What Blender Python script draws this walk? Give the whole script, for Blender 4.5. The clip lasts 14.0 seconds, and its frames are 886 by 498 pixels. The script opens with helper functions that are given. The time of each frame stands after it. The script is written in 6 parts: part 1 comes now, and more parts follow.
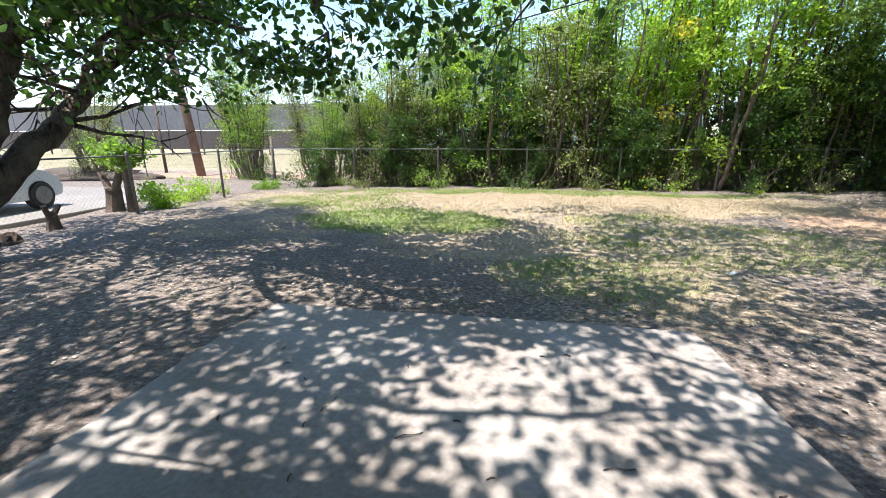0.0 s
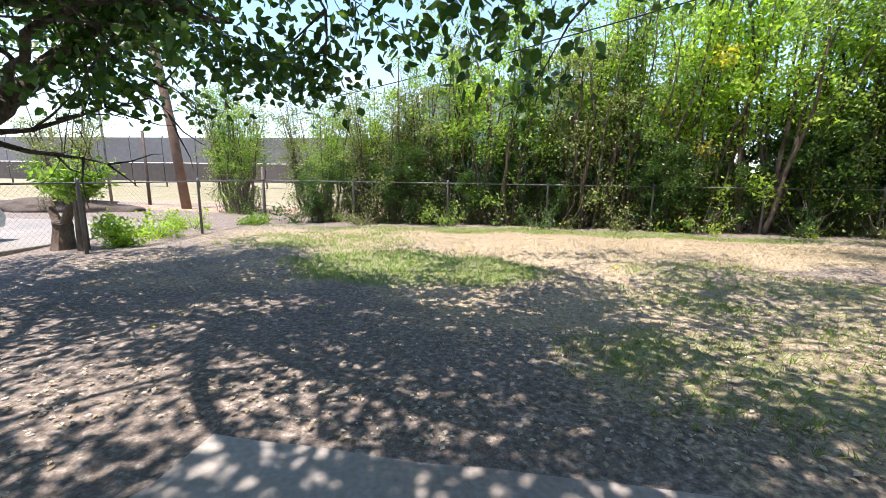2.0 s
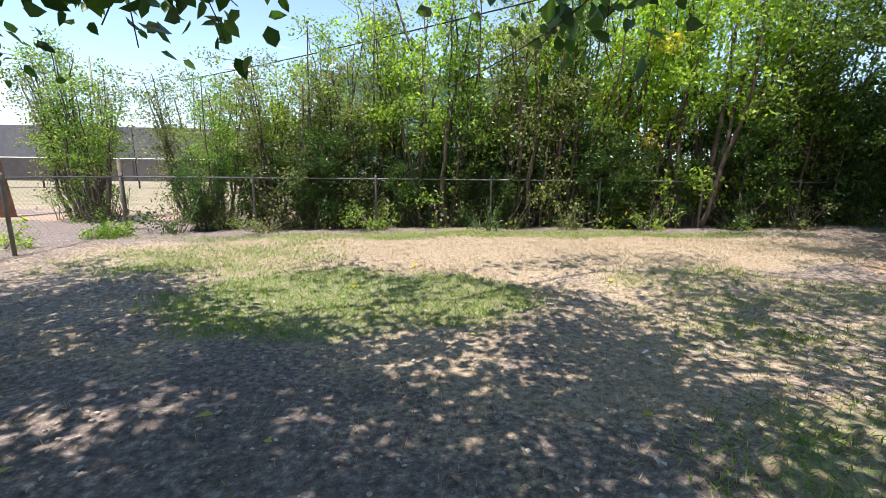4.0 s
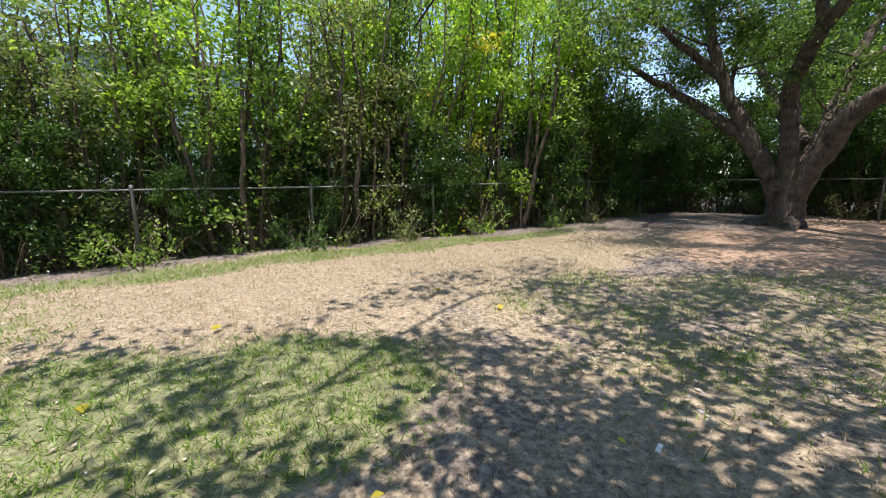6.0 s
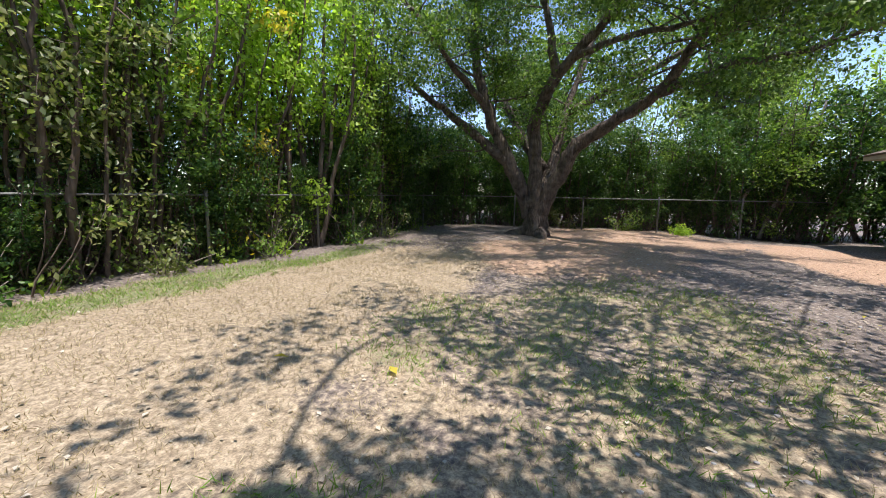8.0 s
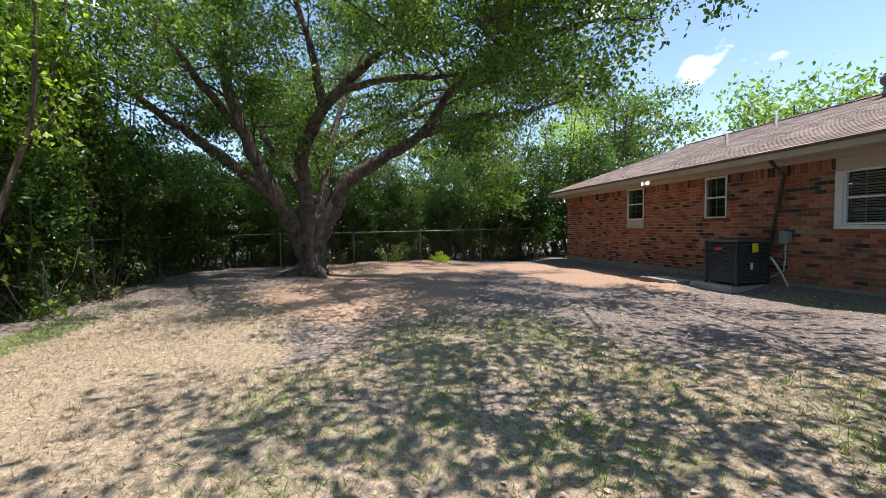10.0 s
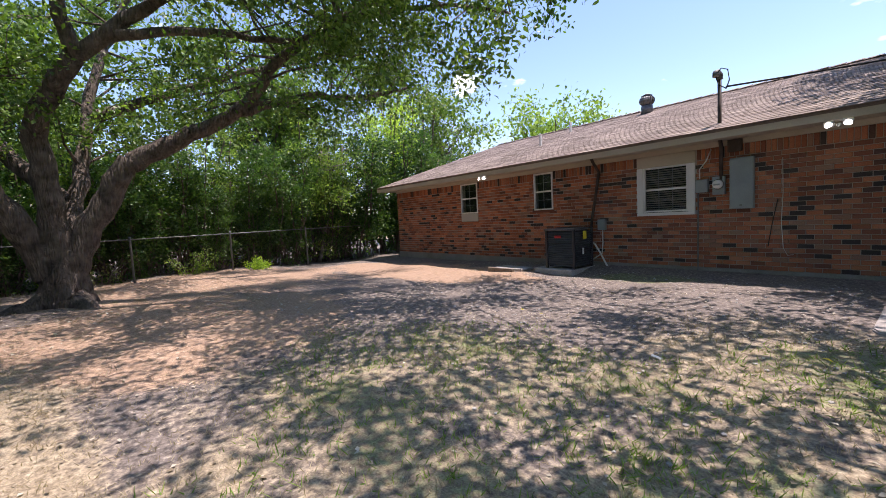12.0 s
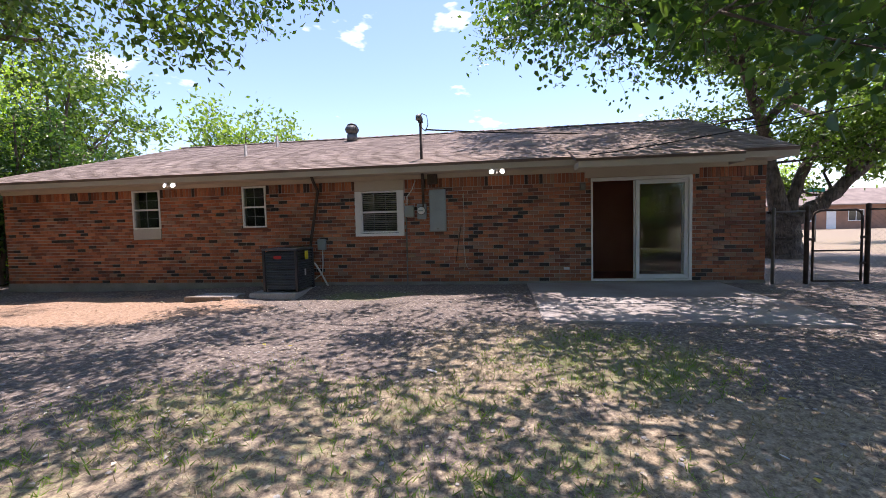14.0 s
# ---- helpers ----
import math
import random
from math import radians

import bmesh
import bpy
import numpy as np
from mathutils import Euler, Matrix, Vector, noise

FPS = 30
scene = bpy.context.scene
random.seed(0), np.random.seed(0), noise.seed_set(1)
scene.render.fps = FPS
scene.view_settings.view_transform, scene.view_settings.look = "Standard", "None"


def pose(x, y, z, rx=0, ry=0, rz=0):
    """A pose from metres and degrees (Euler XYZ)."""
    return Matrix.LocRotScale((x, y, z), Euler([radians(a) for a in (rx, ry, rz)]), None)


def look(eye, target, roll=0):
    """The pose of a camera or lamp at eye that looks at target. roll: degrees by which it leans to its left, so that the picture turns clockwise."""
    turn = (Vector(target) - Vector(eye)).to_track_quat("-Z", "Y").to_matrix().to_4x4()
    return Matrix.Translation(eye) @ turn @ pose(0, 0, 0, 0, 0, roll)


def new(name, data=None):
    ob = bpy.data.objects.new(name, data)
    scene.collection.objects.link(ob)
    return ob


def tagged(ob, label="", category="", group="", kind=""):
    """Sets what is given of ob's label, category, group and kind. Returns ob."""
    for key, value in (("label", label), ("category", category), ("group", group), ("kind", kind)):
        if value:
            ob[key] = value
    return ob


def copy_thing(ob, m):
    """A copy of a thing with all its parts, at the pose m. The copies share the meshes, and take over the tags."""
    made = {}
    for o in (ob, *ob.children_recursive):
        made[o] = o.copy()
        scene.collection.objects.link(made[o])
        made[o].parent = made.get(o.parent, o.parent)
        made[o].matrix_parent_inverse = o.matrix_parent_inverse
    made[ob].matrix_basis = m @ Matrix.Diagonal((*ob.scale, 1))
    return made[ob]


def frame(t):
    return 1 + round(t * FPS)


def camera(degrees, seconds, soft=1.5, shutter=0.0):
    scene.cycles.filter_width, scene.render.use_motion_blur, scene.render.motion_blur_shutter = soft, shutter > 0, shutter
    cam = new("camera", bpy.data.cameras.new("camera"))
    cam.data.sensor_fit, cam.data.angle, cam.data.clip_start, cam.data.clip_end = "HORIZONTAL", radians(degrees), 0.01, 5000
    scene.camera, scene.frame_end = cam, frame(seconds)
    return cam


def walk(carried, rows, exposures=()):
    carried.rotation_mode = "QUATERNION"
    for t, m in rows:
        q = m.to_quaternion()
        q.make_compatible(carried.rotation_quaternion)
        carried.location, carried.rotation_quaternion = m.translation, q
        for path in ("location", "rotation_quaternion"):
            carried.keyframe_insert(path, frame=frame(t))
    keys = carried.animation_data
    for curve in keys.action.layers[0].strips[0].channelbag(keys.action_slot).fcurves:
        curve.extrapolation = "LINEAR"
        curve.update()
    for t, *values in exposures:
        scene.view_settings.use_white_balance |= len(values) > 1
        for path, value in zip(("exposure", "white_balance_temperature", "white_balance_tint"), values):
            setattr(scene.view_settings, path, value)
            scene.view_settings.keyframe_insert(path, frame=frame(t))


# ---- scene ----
cam = camera(95.0, 14.0, 0.7)
PATH = [
    (0, (-0.205, 0.291, 1.367), (-0.444, 2.207, 0.843), -0.1),
    (0.5, (-0.309, 0.633, 1.358), (-0.647, 2.525, 0.806), 0.3),
    (1, (-0.433, 0.995, 1.281), (-0.723, 2.923, 0.835), 0.2),
    (1.5, (-0.576, 1.38, 1.256), (-0.794, 3.326, 0.849), 0.4),
    (2, (-0.764, 1.816, 1.235), (-0.992, 3.772, 0.884), 0.8),
    (2.2, (-0.872, 2.004, 1.201), (-1.042, 3.967, 0.861), 0.5),
    (4.5, (-1.498, 4.201, 1.156), (-1.042, 6.115, 0.796), 0.8),
    (5, (-1.397, 4.751, 1.151), (-0.63, 6.578, 0.88), 0.2),
    (5.5, (-1.384, 5.058, 1.139), (-0.545, 6.851, 0.854), -0.1),
    (6, (-1.438, 5.47, 1.121), (-0.364, 7.125, 0.793), -0.7),
    (6.5, (-1.319, 6.009, 1.089), (0.052, 7.435, 0.796), -0.1),
    (7, (-1.35, 6.441, 1.171), (0.151, 7.732, 0.886), 0.7),
    (7.5, (-1.329, 6.806, 1.144), (0.37, 7.821, 0.854), 1.0),
    (8, (-1.223, 7.129, 1.139), (0.597, 7.913, 0.867), 1.0),
    (8.5, (-1.094, 7.432, 1.176), (0.857, 7.792, 0.927), 1.2),
    (9, (-0.998, 7.696, 1.164), (0.993, 7.638, 0.99), 0.2),
    (9.2, (-0.932, 7.787, 1.163), (1.058, 7.65, 1.02), -0.0),
    (11.3, (0.5, 8.809, 1.118), (2.27, 7.891, 0.962), -3.0),
    (11.5, (0.641, 8.86, 1.125), (2.356, 7.843, 0.969), -3.1),
    (12, (1.037, 8.896, 1.185), (2.581, 7.634, 1.032), -3.1),
    (12.5, (1.346, 8.894, 1.194), (2.656, 7.39, 1.049), -2.6),
    (13, (1.638, 9.015, 1.214), (2.633, 7.286, 1.068), -2.3),
    (13.5, (1.808, 8.966, 1.189), (2.462, 7.081, 1.057), -1.8),
    (14, (1.963, 8.85, 1.17), (2.241, 6.872, 1.059), -1.4),
]
walk(cam, [(t, look(eye, target, roll)) for t, eye, target, roll in PATH],
     [(0.0, 1.9, 6350, 11), (2.0, 1.88, 6550, 15), (4.5, 1.52, 6500, 16), (9.0, 1.3, 6350, 15), (11.5, 1.32, 6450, 22), (14.0, 1.4, 6450, 26)])

# ---- light ----
SUN_FROM = Vector((-0.45, -0.89, 0.0)).normalized()
SUN_UP = radians(74)
world = bpy.data.worlds.new("sky")
scene.world = world
world.use_nodes = True
wn, wl = world.node_tree.nodes, world.node_tree.links
wn.clear()
sky = wn.new("ShaderNodeTexSky")
sky.sky_type = "NISHITA"
sky.sun_disc = False
sky.sun_elevation = SUN_UP
sky.sun_rotation = math.atan2(SUN_FROM.x, SUN_FROM.y)
sky.air_density, sky.dust_density, sky.ozone_density = 1.0, 0.2, 2.2
tc = wn.new("ShaderNodeTexCoord")
mp = wn.new("ShaderNodeMapping")
mp.inputs["Scale"].default_value = (1.0, 1.0, 2.4)
cloud = wn.new("ShaderNodeTexNoise")
cloud.inputs["Scale"].default_value = 5.5
cloud.inputs["Detail"].default_value = 5.0
cramp = wn.new("ShaderNodeValToRGB")
cramp.color_ramp.elements[0].position, cramp.color_ramp.elements[1].position = 0.65, 0.74
cmix = wn.new("ShaderNodeMixRGB")
cmix.inputs["Color2"].default_value = (8.5, 8.5, 8.9, 1)
bg = wn.new("ShaderNodeBackground")
bg.inputs["Strength"].default_value = 0.108
wo = wn.new("ShaderNodeOutputWorld")
wl.new(tc.outputs["Generated"], mp.inputs["Vector"])
wl.new(mp.outputs["Vector"], cloud.inputs["Vector"])
wl.new(cloud.outputs["Fac"], cramp.inputs["Fac"])
wl.new(cramp.outputs["Color"], cmix.inputs["Fac"])
wl.new(sky.outputs["Color"], cmix.inputs["Color1"])
wl.new(cmix.outputs["Color"], bg.inputs["Color"])
wl.new(bg.outputs["Background"], wo.inputs["Surface"])

sun = new("sun", bpy.data.lights.new("sun", "SUN"))
sun.data.energy, sun.data.angle, sun.data.color = 3.1, radians(0.53), (1.0, 0.94, 0.85)
sun.matrix_world = look(SUN_FROM * math.cos(SUN_UP) * 60 + Vector((0, 0, math.sin(SUN_UP) * 60)), (0, 0, 0))

# ---- materials ----


def material(name, rough=0.8, metal=0.0):
    m = bpy.data.materials.new(name)
    m.use_nodes = True
    b = m.node_tree.nodes["Principled BSDF"]
    b.inputs["Roughness"].default_value = rough
    b.inputs["Metallic"].default_value = metal
    return m, m.node_tree.nodes, m.node_tree.links, b


def ramp(nodes, stops):
    r = nodes.new("ShaderNodeValToRGB")
    while len(r.color_ramp.elements) < len(stops):
        r.color_ramp.elements.new(0.5)
    for e, (pos, col) in zip(r.color_ramp.elements, stops):
        e.position, e.color = pos, (*col, 1)
    return r


def noise_node(nodes, links, scale, detail=4.0, coord="Object", stretch=1.0):
    c = nodes.new("ShaderNodeTexCoord")
    if stretch != 1.0:
        mp_ = nodes.new("ShaderNodeMapping")
        mp_.inputs["Scale"].default_value = (1, 1, stretch)
        n = nodes.new("ShaderNodeTexNoise")
        n.inputs["Scale"].default_value, n.inputs["Detail"].default_value = scale, detail
        links.new(c.outputs[coord], mp_.inputs["Vector"])
        links.new(mp_.outputs["Vector"], n.inputs["Vector"])
        return n
    n = nodes.new("ShaderNodeTexNoise")
    n.inputs["Scale"].default_value, n.inputs["Detail"].default_value = scale, detail
    links.new(c.outputs[coord], n.inputs["Vector"])
    return n


def bump(nodes, links, b, height, strength, distance):
    bp = nodes.new("ShaderNodeBump")
    bp.inputs["Strength"].default_value, bp.inputs["Distance"].default_value = strength, distance
    links.new(height, bp.inputs["Height"])
    links.new(bp.outputs["Normal"], b.inputs["Normal"])


def worn(name, dark, light, scale, rough=0.8, metal=0.0, fine=60.0, relief=0.002, strength=0.5, stretch=1.0):
    """A surface with stains at one scale and grain at a finer one."""
    m, n, l, b = material(name, rough, metal)
    a, f = noise_node(n, l, scale, 5), noise_node(n, l, fine, 3, "Object", stretch)
    mix = n.new("ShaderNodeMath")
    mix.operation = "MULTIPLY_ADD"
    mix.inputs[1].default_value = 0.35
    l.new(f.outputs["Fac"], mix.inputs[0])
    sc = n.new("ShaderNodeMath")
    sc.operation = "MULTIPLY"
    sc.inputs[1].default_value = 0.65
    l.new(a.outputs["Fac"], sc.inputs[0])
    l.new(sc.outputs[0], mix.inputs[2])
    r = ramp(n, [(0.32, dark), (0.68, light)])
    l.new(mix.outputs[0], r.inputs["Fac"])
    l.new(r.outputs["Color"], b.inputs["Base Color"])
    bump(n, l, b, f.outputs["Fac"], strength, relief)
    return m


def pieces(name, stops, rough=0.85, fine=70.0):
    """For bricks and shingles: each piece has a tone of its own, with grain over it."""
    m, n, l, b = material(name, rough)
    g, o = n.new("ShaderNodeNewGeometry"), n.new("ShaderNodeObjectInfo")
    add = n.new("ShaderNodeMath")
    l.new(g.outputs["Random Per Island"], add.inputs[0])
    l.new(o.outputs["Random"], add.inputs[1])
    fr = n.new("ShaderNodeMath")
    fr.operation = "FRACT"
    l.new(add.outputs[0], fr.inputs[0])
    r = ramp(n, stops)
    l.new(fr.outputs[0], r.inputs["Fac"])
    f, big = noise_node(n, l, fine, 4), noise_node(n, l, 1.1, 4)
    mul = n.new("ShaderNodeMixRGB")
    mul.blend_type = "MULTIPLY"
    mul.inputs["Fac"].default_value = 1.0
    r2 = ramp(n, [(0.25, (0.62, 0.60, 0.58)), (0.75, (1.18, 1.15, 1.12))])
    l.new(f.outputs["Fac"], r2.inputs["Fac"])
    l.new(r.outputs["Color"], mul.inputs["Color1"])
    l.new(r2.outputs["Color"], mul.inputs["Color2"])
    mul2 = n.new("ShaderNodeMixRGB")
    mul2.blend_type = "MULTIPLY"
    mul2.inputs["Fac"].default_value = 1.0
    r3 = ramp(n, [(0.3, (0.74, 0.73, 0.72)), (0.7, (1.1, 1.1, 1.1))])
    l.new(big.outputs["Fac"], r3.inputs["Fac"])
    l.new(mul.outputs["Color"], mul2.inputs["Color1"])
    l.new(r3.outputs["Color"], mul2.inputs["Color2"])
    l.new(mul2.outputs["Color"], b.inputs["Base Color"])
    bump(n, l, b, f.outputs["Fac"], 0.6, 0.004)
    return m


def leafy(name, stops, through_light=0.45, rough=0.45):
    """Leaves: a tone for each leaf, gloss on top and light let through."""
    m, n, l, b = material(name, rough)
    g = n.new("ShaderNodeNewGeometry")
    big = noise_node(n, l, 0.7, 2)
    add = n.new("ShaderNodeMath")
    add.operation = "MULTIPLY_ADD"
    add.inputs[1].default_value = 0.6
    l.new(g.outputs["Random Per Island"], add.inputs[0])
    sc = n.new("ShaderNodeMath")
    sc.operation = "MULTIPLY"
    sc.inputs[1].default_value = 0.42
    l.new(big.outputs["Fac"], sc.inputs[0])
    l.new(sc.outputs[0], add.inputs[2])
    r = ramp(n, stops)
    l.new(add.outputs[0], r.inputs["Fac"])
    l.new(r.outputs["Color"], b.inputs["Base Color"])
    t = n.new("ShaderNodeBsdfTranslucent")
    bright = n.new("ShaderNodeMixRGB")
    bright.blend_type = "MULTIPLY"
    bright.inputs["Fac"].default_value = 1.0
    bright.inputs["Color2"].default_value = (1.5, 1.6, 0.7, 1)
    l.new(r.outputs["Color"], bright.inputs["Color1"])
    l.new(bright.outputs["Color"], t.inputs["Color"])
    mix = n.new("ShaderNodeMixShader")
    mix.inputs["Fac"].default_value = through_light
    out = n["Material Output"]
    l.new(b.outputs["BSDF"], mix.inputs[1])
    l.new(t.outputs["BSDF"], mix.inputs[2])
    l.new(mix.outputs["Shader"], out.inputs["Surface"])
    return m


LEAF_MID = leafy("leaf_mid", [(0.15, (0.075, 0.14, 0.025)), (0.5, (0.17, 0.28, 0.05)), (0.85, (0.32, 0.42, 0.11))], 0.55)
LEAF_TREE = leafy("leaf_tree", [(0.15, (0.035, 0.08, 0.014)), (0.5, (0.09, 0.165, 0.03)), (0.85, (0.22, 0.32, 0.07))], 0.42, 0.4)
LEAF_DARK = leafy("leaf_dark", [(0.15, (0.022, 0.055, 0.014)), (0.5, (0.05, 0.115, 0.026)), (0.85, (0.13, 0.22, 0.05))], 0.45, 0.35)
LEAF_BRIGHT = leafy("leaf_bright", [(0.15, (0.16, 0.27, 0.03)), (0.5, (0.29, 0.43, 0.06)), (0.85, (0.45, 0.56, 0.12))], 0.62)
LEAF_OLIVE = leafy("leaf_olive", [(0.15, (0.07, 0.10, 0.035)), (0.5, (0.18, 0.22, 0.075)), (0.85, (0.33, 0.33, 0.16))], 0.45)
LEAF_YELLOW = leafy("leaf_yellow", [(0.15, (0.35, 0.3, 0.03)), (0.5, (0.5, 0.42, 0.04)), (0.85, (0.6, 0.5, 0.1))], 0.45)
GRASS = leafy("grass_blades", [(0.1, (0.08, 0.17, 0.02)), (0.5, (0.17, 0.29, 0.04)), (0.9, (0.32, 0.38, 0.10))], 0.3, 0.6)
STRAW = leafy("straw_blades", [(0.1, (0.22, 0.17, 0.11)), (0.5, (0.37, 0.30, 0.195)), (0.9, (0.54, 0.46, 0.32))], 0.2, 0.7)
LITTER = leafy("leaf_litter", [(0.1, (0.10, 0.07, 0.045)), (0.5, (0.28, 0.22, 0.15)), (0.9, (0.6, 0.56, 0.48))], 0.1, 0.8)
BARK = worn("bark", (0.03, 0.022, 0.017), (0.21, 0.165, 0.13), 5.0, 0.95, 0, 26.0, 0.09, 1.0, 0.15)
BARK_PALE = worn("bark_pale", (0.13, 0.10, 0.08), (0.34, 0.29, 0.24), 4.0, 0.95, 0, 30.0, 0.015, 0.9, 0.25)
BARK_THIN = worn("bark_thin", (0.05, 0.036, 0.027), (0.19, 0.14, 0.11), 4.0, 0.95, 0, 30.0, 0.015, 0.9, 0.25)
CONCRETE = worn("concrete", (0.20, 0.175, 0.155), (0.46, 0.45, 0.44), 1.3, 0.85, 0, 45.0, 0.003, 0.5)
PATIO = worn("patio_concrete", (0.20, 0.16, 0.135), (0.43, 0.405, 0.385), 0.9, 0.8, 0, 30.0, 0.003, 0.5)
FOUNDATION = worn("foundation_concrete", (0.17, 0.155, 0.13), (0.34, 0.32, 0.28), 1.5, 0.9, 0, 40.0, 0.004, 0.6)
MORTAR = worn("mortar", (0.32, 0.28, 0.24), (0.50, 0.45, 0.39), 2.0, 0.95, 0, 90.0, 0.003, 0.7)
BRICK = pieces("brick_clay", [(0.0, (0.035, 0.03, 0.03)), (0.09, (0.06, 0.045, 0.042)), (0.12, (0.20, 0.075, 0.05)), (0.3, (0.33, 0.115, 0.06)),
                              (0.5, (0.48, 0.165, 0.08)), (0.7, (0.55, 0.23, 0.12)), (0.85, (0.30, 0.13, 0.085)), (1.0, (0.40, 0.25, 0.175))])
SHINGLE = pieces("roof_shingle", [(0.0, (0.19, 0.15, 0.128)), (0.5, (0.28, 0.225, 0.195)), (1.0, (0.37, 0.305, 0.265))], 0.95, 120.0)
TRIM = worn("beige_paint", (0.42, 0.37, 0.29), (0.55, 0.49, 0.39), 1.3, 0.6, 0, 50.0, 0.001, 0.3)
WHITE = worn("white_vinyl", (0.68, 0.68, 0.66), (0.82, 0.82, 0.80), 2.0, 0.4, 0, 60.0, 0.0005, 0.2)
GREYBOX = worn("grey_enamel", (0.24, 0.28, 0.29), (0.34, 0.38, 0.39), 3.0, 0.5, 0.2, 60.0, 0.0005, 0.2)
GALV = worn("galvanised_steel", (0.10, 0.10, 0.097), (0.24, 0.24, 0.235), 5.0, 0.6, 0.4, 80.0, 0.0005, 0.3)
DARKMETAL = worn("dark_rusty_steel", (0.04, 0.03, 0.026), (0.12, 0.09, 0.075), 6.0, 0.7, 0.4, 60.0, 0.001, 0.4)
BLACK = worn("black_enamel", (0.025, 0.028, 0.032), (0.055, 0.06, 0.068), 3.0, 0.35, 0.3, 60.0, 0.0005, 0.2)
# black enamel made lighter: the sheen on slats and lid is in the colour
LOUVRE = worn("black_enamel_sheen", (0.07, 0.08, 0.092), (0.12, 0.135, 0.15), 3.0, 0.3, 0.3, 60.0, 0.0005, 0.2)
RUBBER = worn("black_rubber", (0.012, 0.012, 0.012), (0.028, 0.028, 0.028), 4.0, 0.8)
PANEL = worn("brown_panelling", (0.24, 0.075, 0.045), (0.34, 0.12, 0.07), 1.5, 0.5)
PLASTER = worn("inside_paint", (0.4, 0.37, 0.33), (0.5, 0.47, 0.42), 1.0, 0.9)
REDLABEL = worn("red_badge", (0.45, 0.03, 0.03), (0.55, 0.06, 0.05), 6.0, 0.4)
YELLOWLABEL = worn("yellow_label", (0.65, 0.55, 0.02), (0.75, 0.65, 0.05), 6.0, 0.5)
COPPERPIPE = worn("white_hose", (0.55, 0.55, 0.52), (0.7, 0.7, 0.66), 6.0, 0.5)
WOODPOST = worn("weathered_wood", (0.12, 0.09, 0.07), (0.30, 0.25, 0.20), 4.0, 0.95, 0, 40.0, 0.006, 0.8)
POLEWOOD = worn("pole_wood", (0.10, 0.06, 0.04), (0.22, 0.14, 0.10), 3.0, 0.95, 0, 40.0, 0.006, 0.8)
SCREEN = worn("grey_screen", (0.085, 0.085, 0.092), (0.15, 0.15, 0.16), 0.12, 0.9, 0, 3.0, 0.004, 0.3)
SCREENLOW = worn("brown_screen", (0.04, 0.034, 0.031), (0.085, 0.07, 0.065), 0.2, 0.9, 0, 3.0, 0.004, 0.3)
TEAL = worn("teal_siding", (0.16, 0.24, 0.23), (0.26, 0.35, 0.33), 0.4, 0.7)
SILVER = worn("silver_car_paint", (0.50, 0.51, 0.53), (0.60, 0.61, 0.63), 1.0, 0.3, 0.1, 200.0, 0.0001, 0.05)
RIM = worn("wheel_rim", (0.12, 0.12, 0.125), (0.2, 0.2, 0.21), 5.0, 0.45, 0.4)
ROADMAT = worn("alley_concrete", (0.17, 0.155, 0.14), (0.30, 0.28, 0.255), 0.5, 0.95, 0, 25.0, 0.006, 0.5)
ASPHALT = worn("street_concrete", (0.36, 0.35, 0.33), (0.5, 0.49, 0.47), 0.5, 0.95, 0, 25.0, 0.004, 0.4)
DIRTMOUND = worn("dark_dirt", (0.05, 0.04, 0.032), (0.13, 0.10, 0.08), 2.0, 1.0, 0, 20.0, 0.03, 1.0)
GREENSIGN = worn("green_sign", (0.01, 0.22, 0.16), (0.02, 0.28, 0.2), 2.0, 0.5)
PAPER = worn("white_paper", (0.6, 0.6, 0.6), (0.75, 0.75, 0.75), 4.0, 0.8)

glass_m, gn, gl, gb = material("window_glass", 0.03)
gb.inputs["Base Color"].default_value = (0.9, 0.95, 0.93, 1)
gb.inputs["Transmission Weight"].default_value = 1.0
gb.inputs["IOR"].default_value = 1.45
GLASS = glass_m
cg, cn_, cl_, cb_ = material("tinted_car_glass", 0.05)
cb_.inputs["Base Color"].default_value = (0.02, 0.025, 0.03, 1)
CARGLASS = cg
lens_m, ln, ll, lb = material("flood_lamp_lens", 0.2)
lb.inputs["Base Color"].default_value = (0.9, 0.9, 0.88, 1)
lb.inputs["Emission Color"].default_value = (1.0, 0.95, 0.85, 1)
lb.inputs["Emission Strength"].default_value = 3.0
LAMPLENS = lens_m


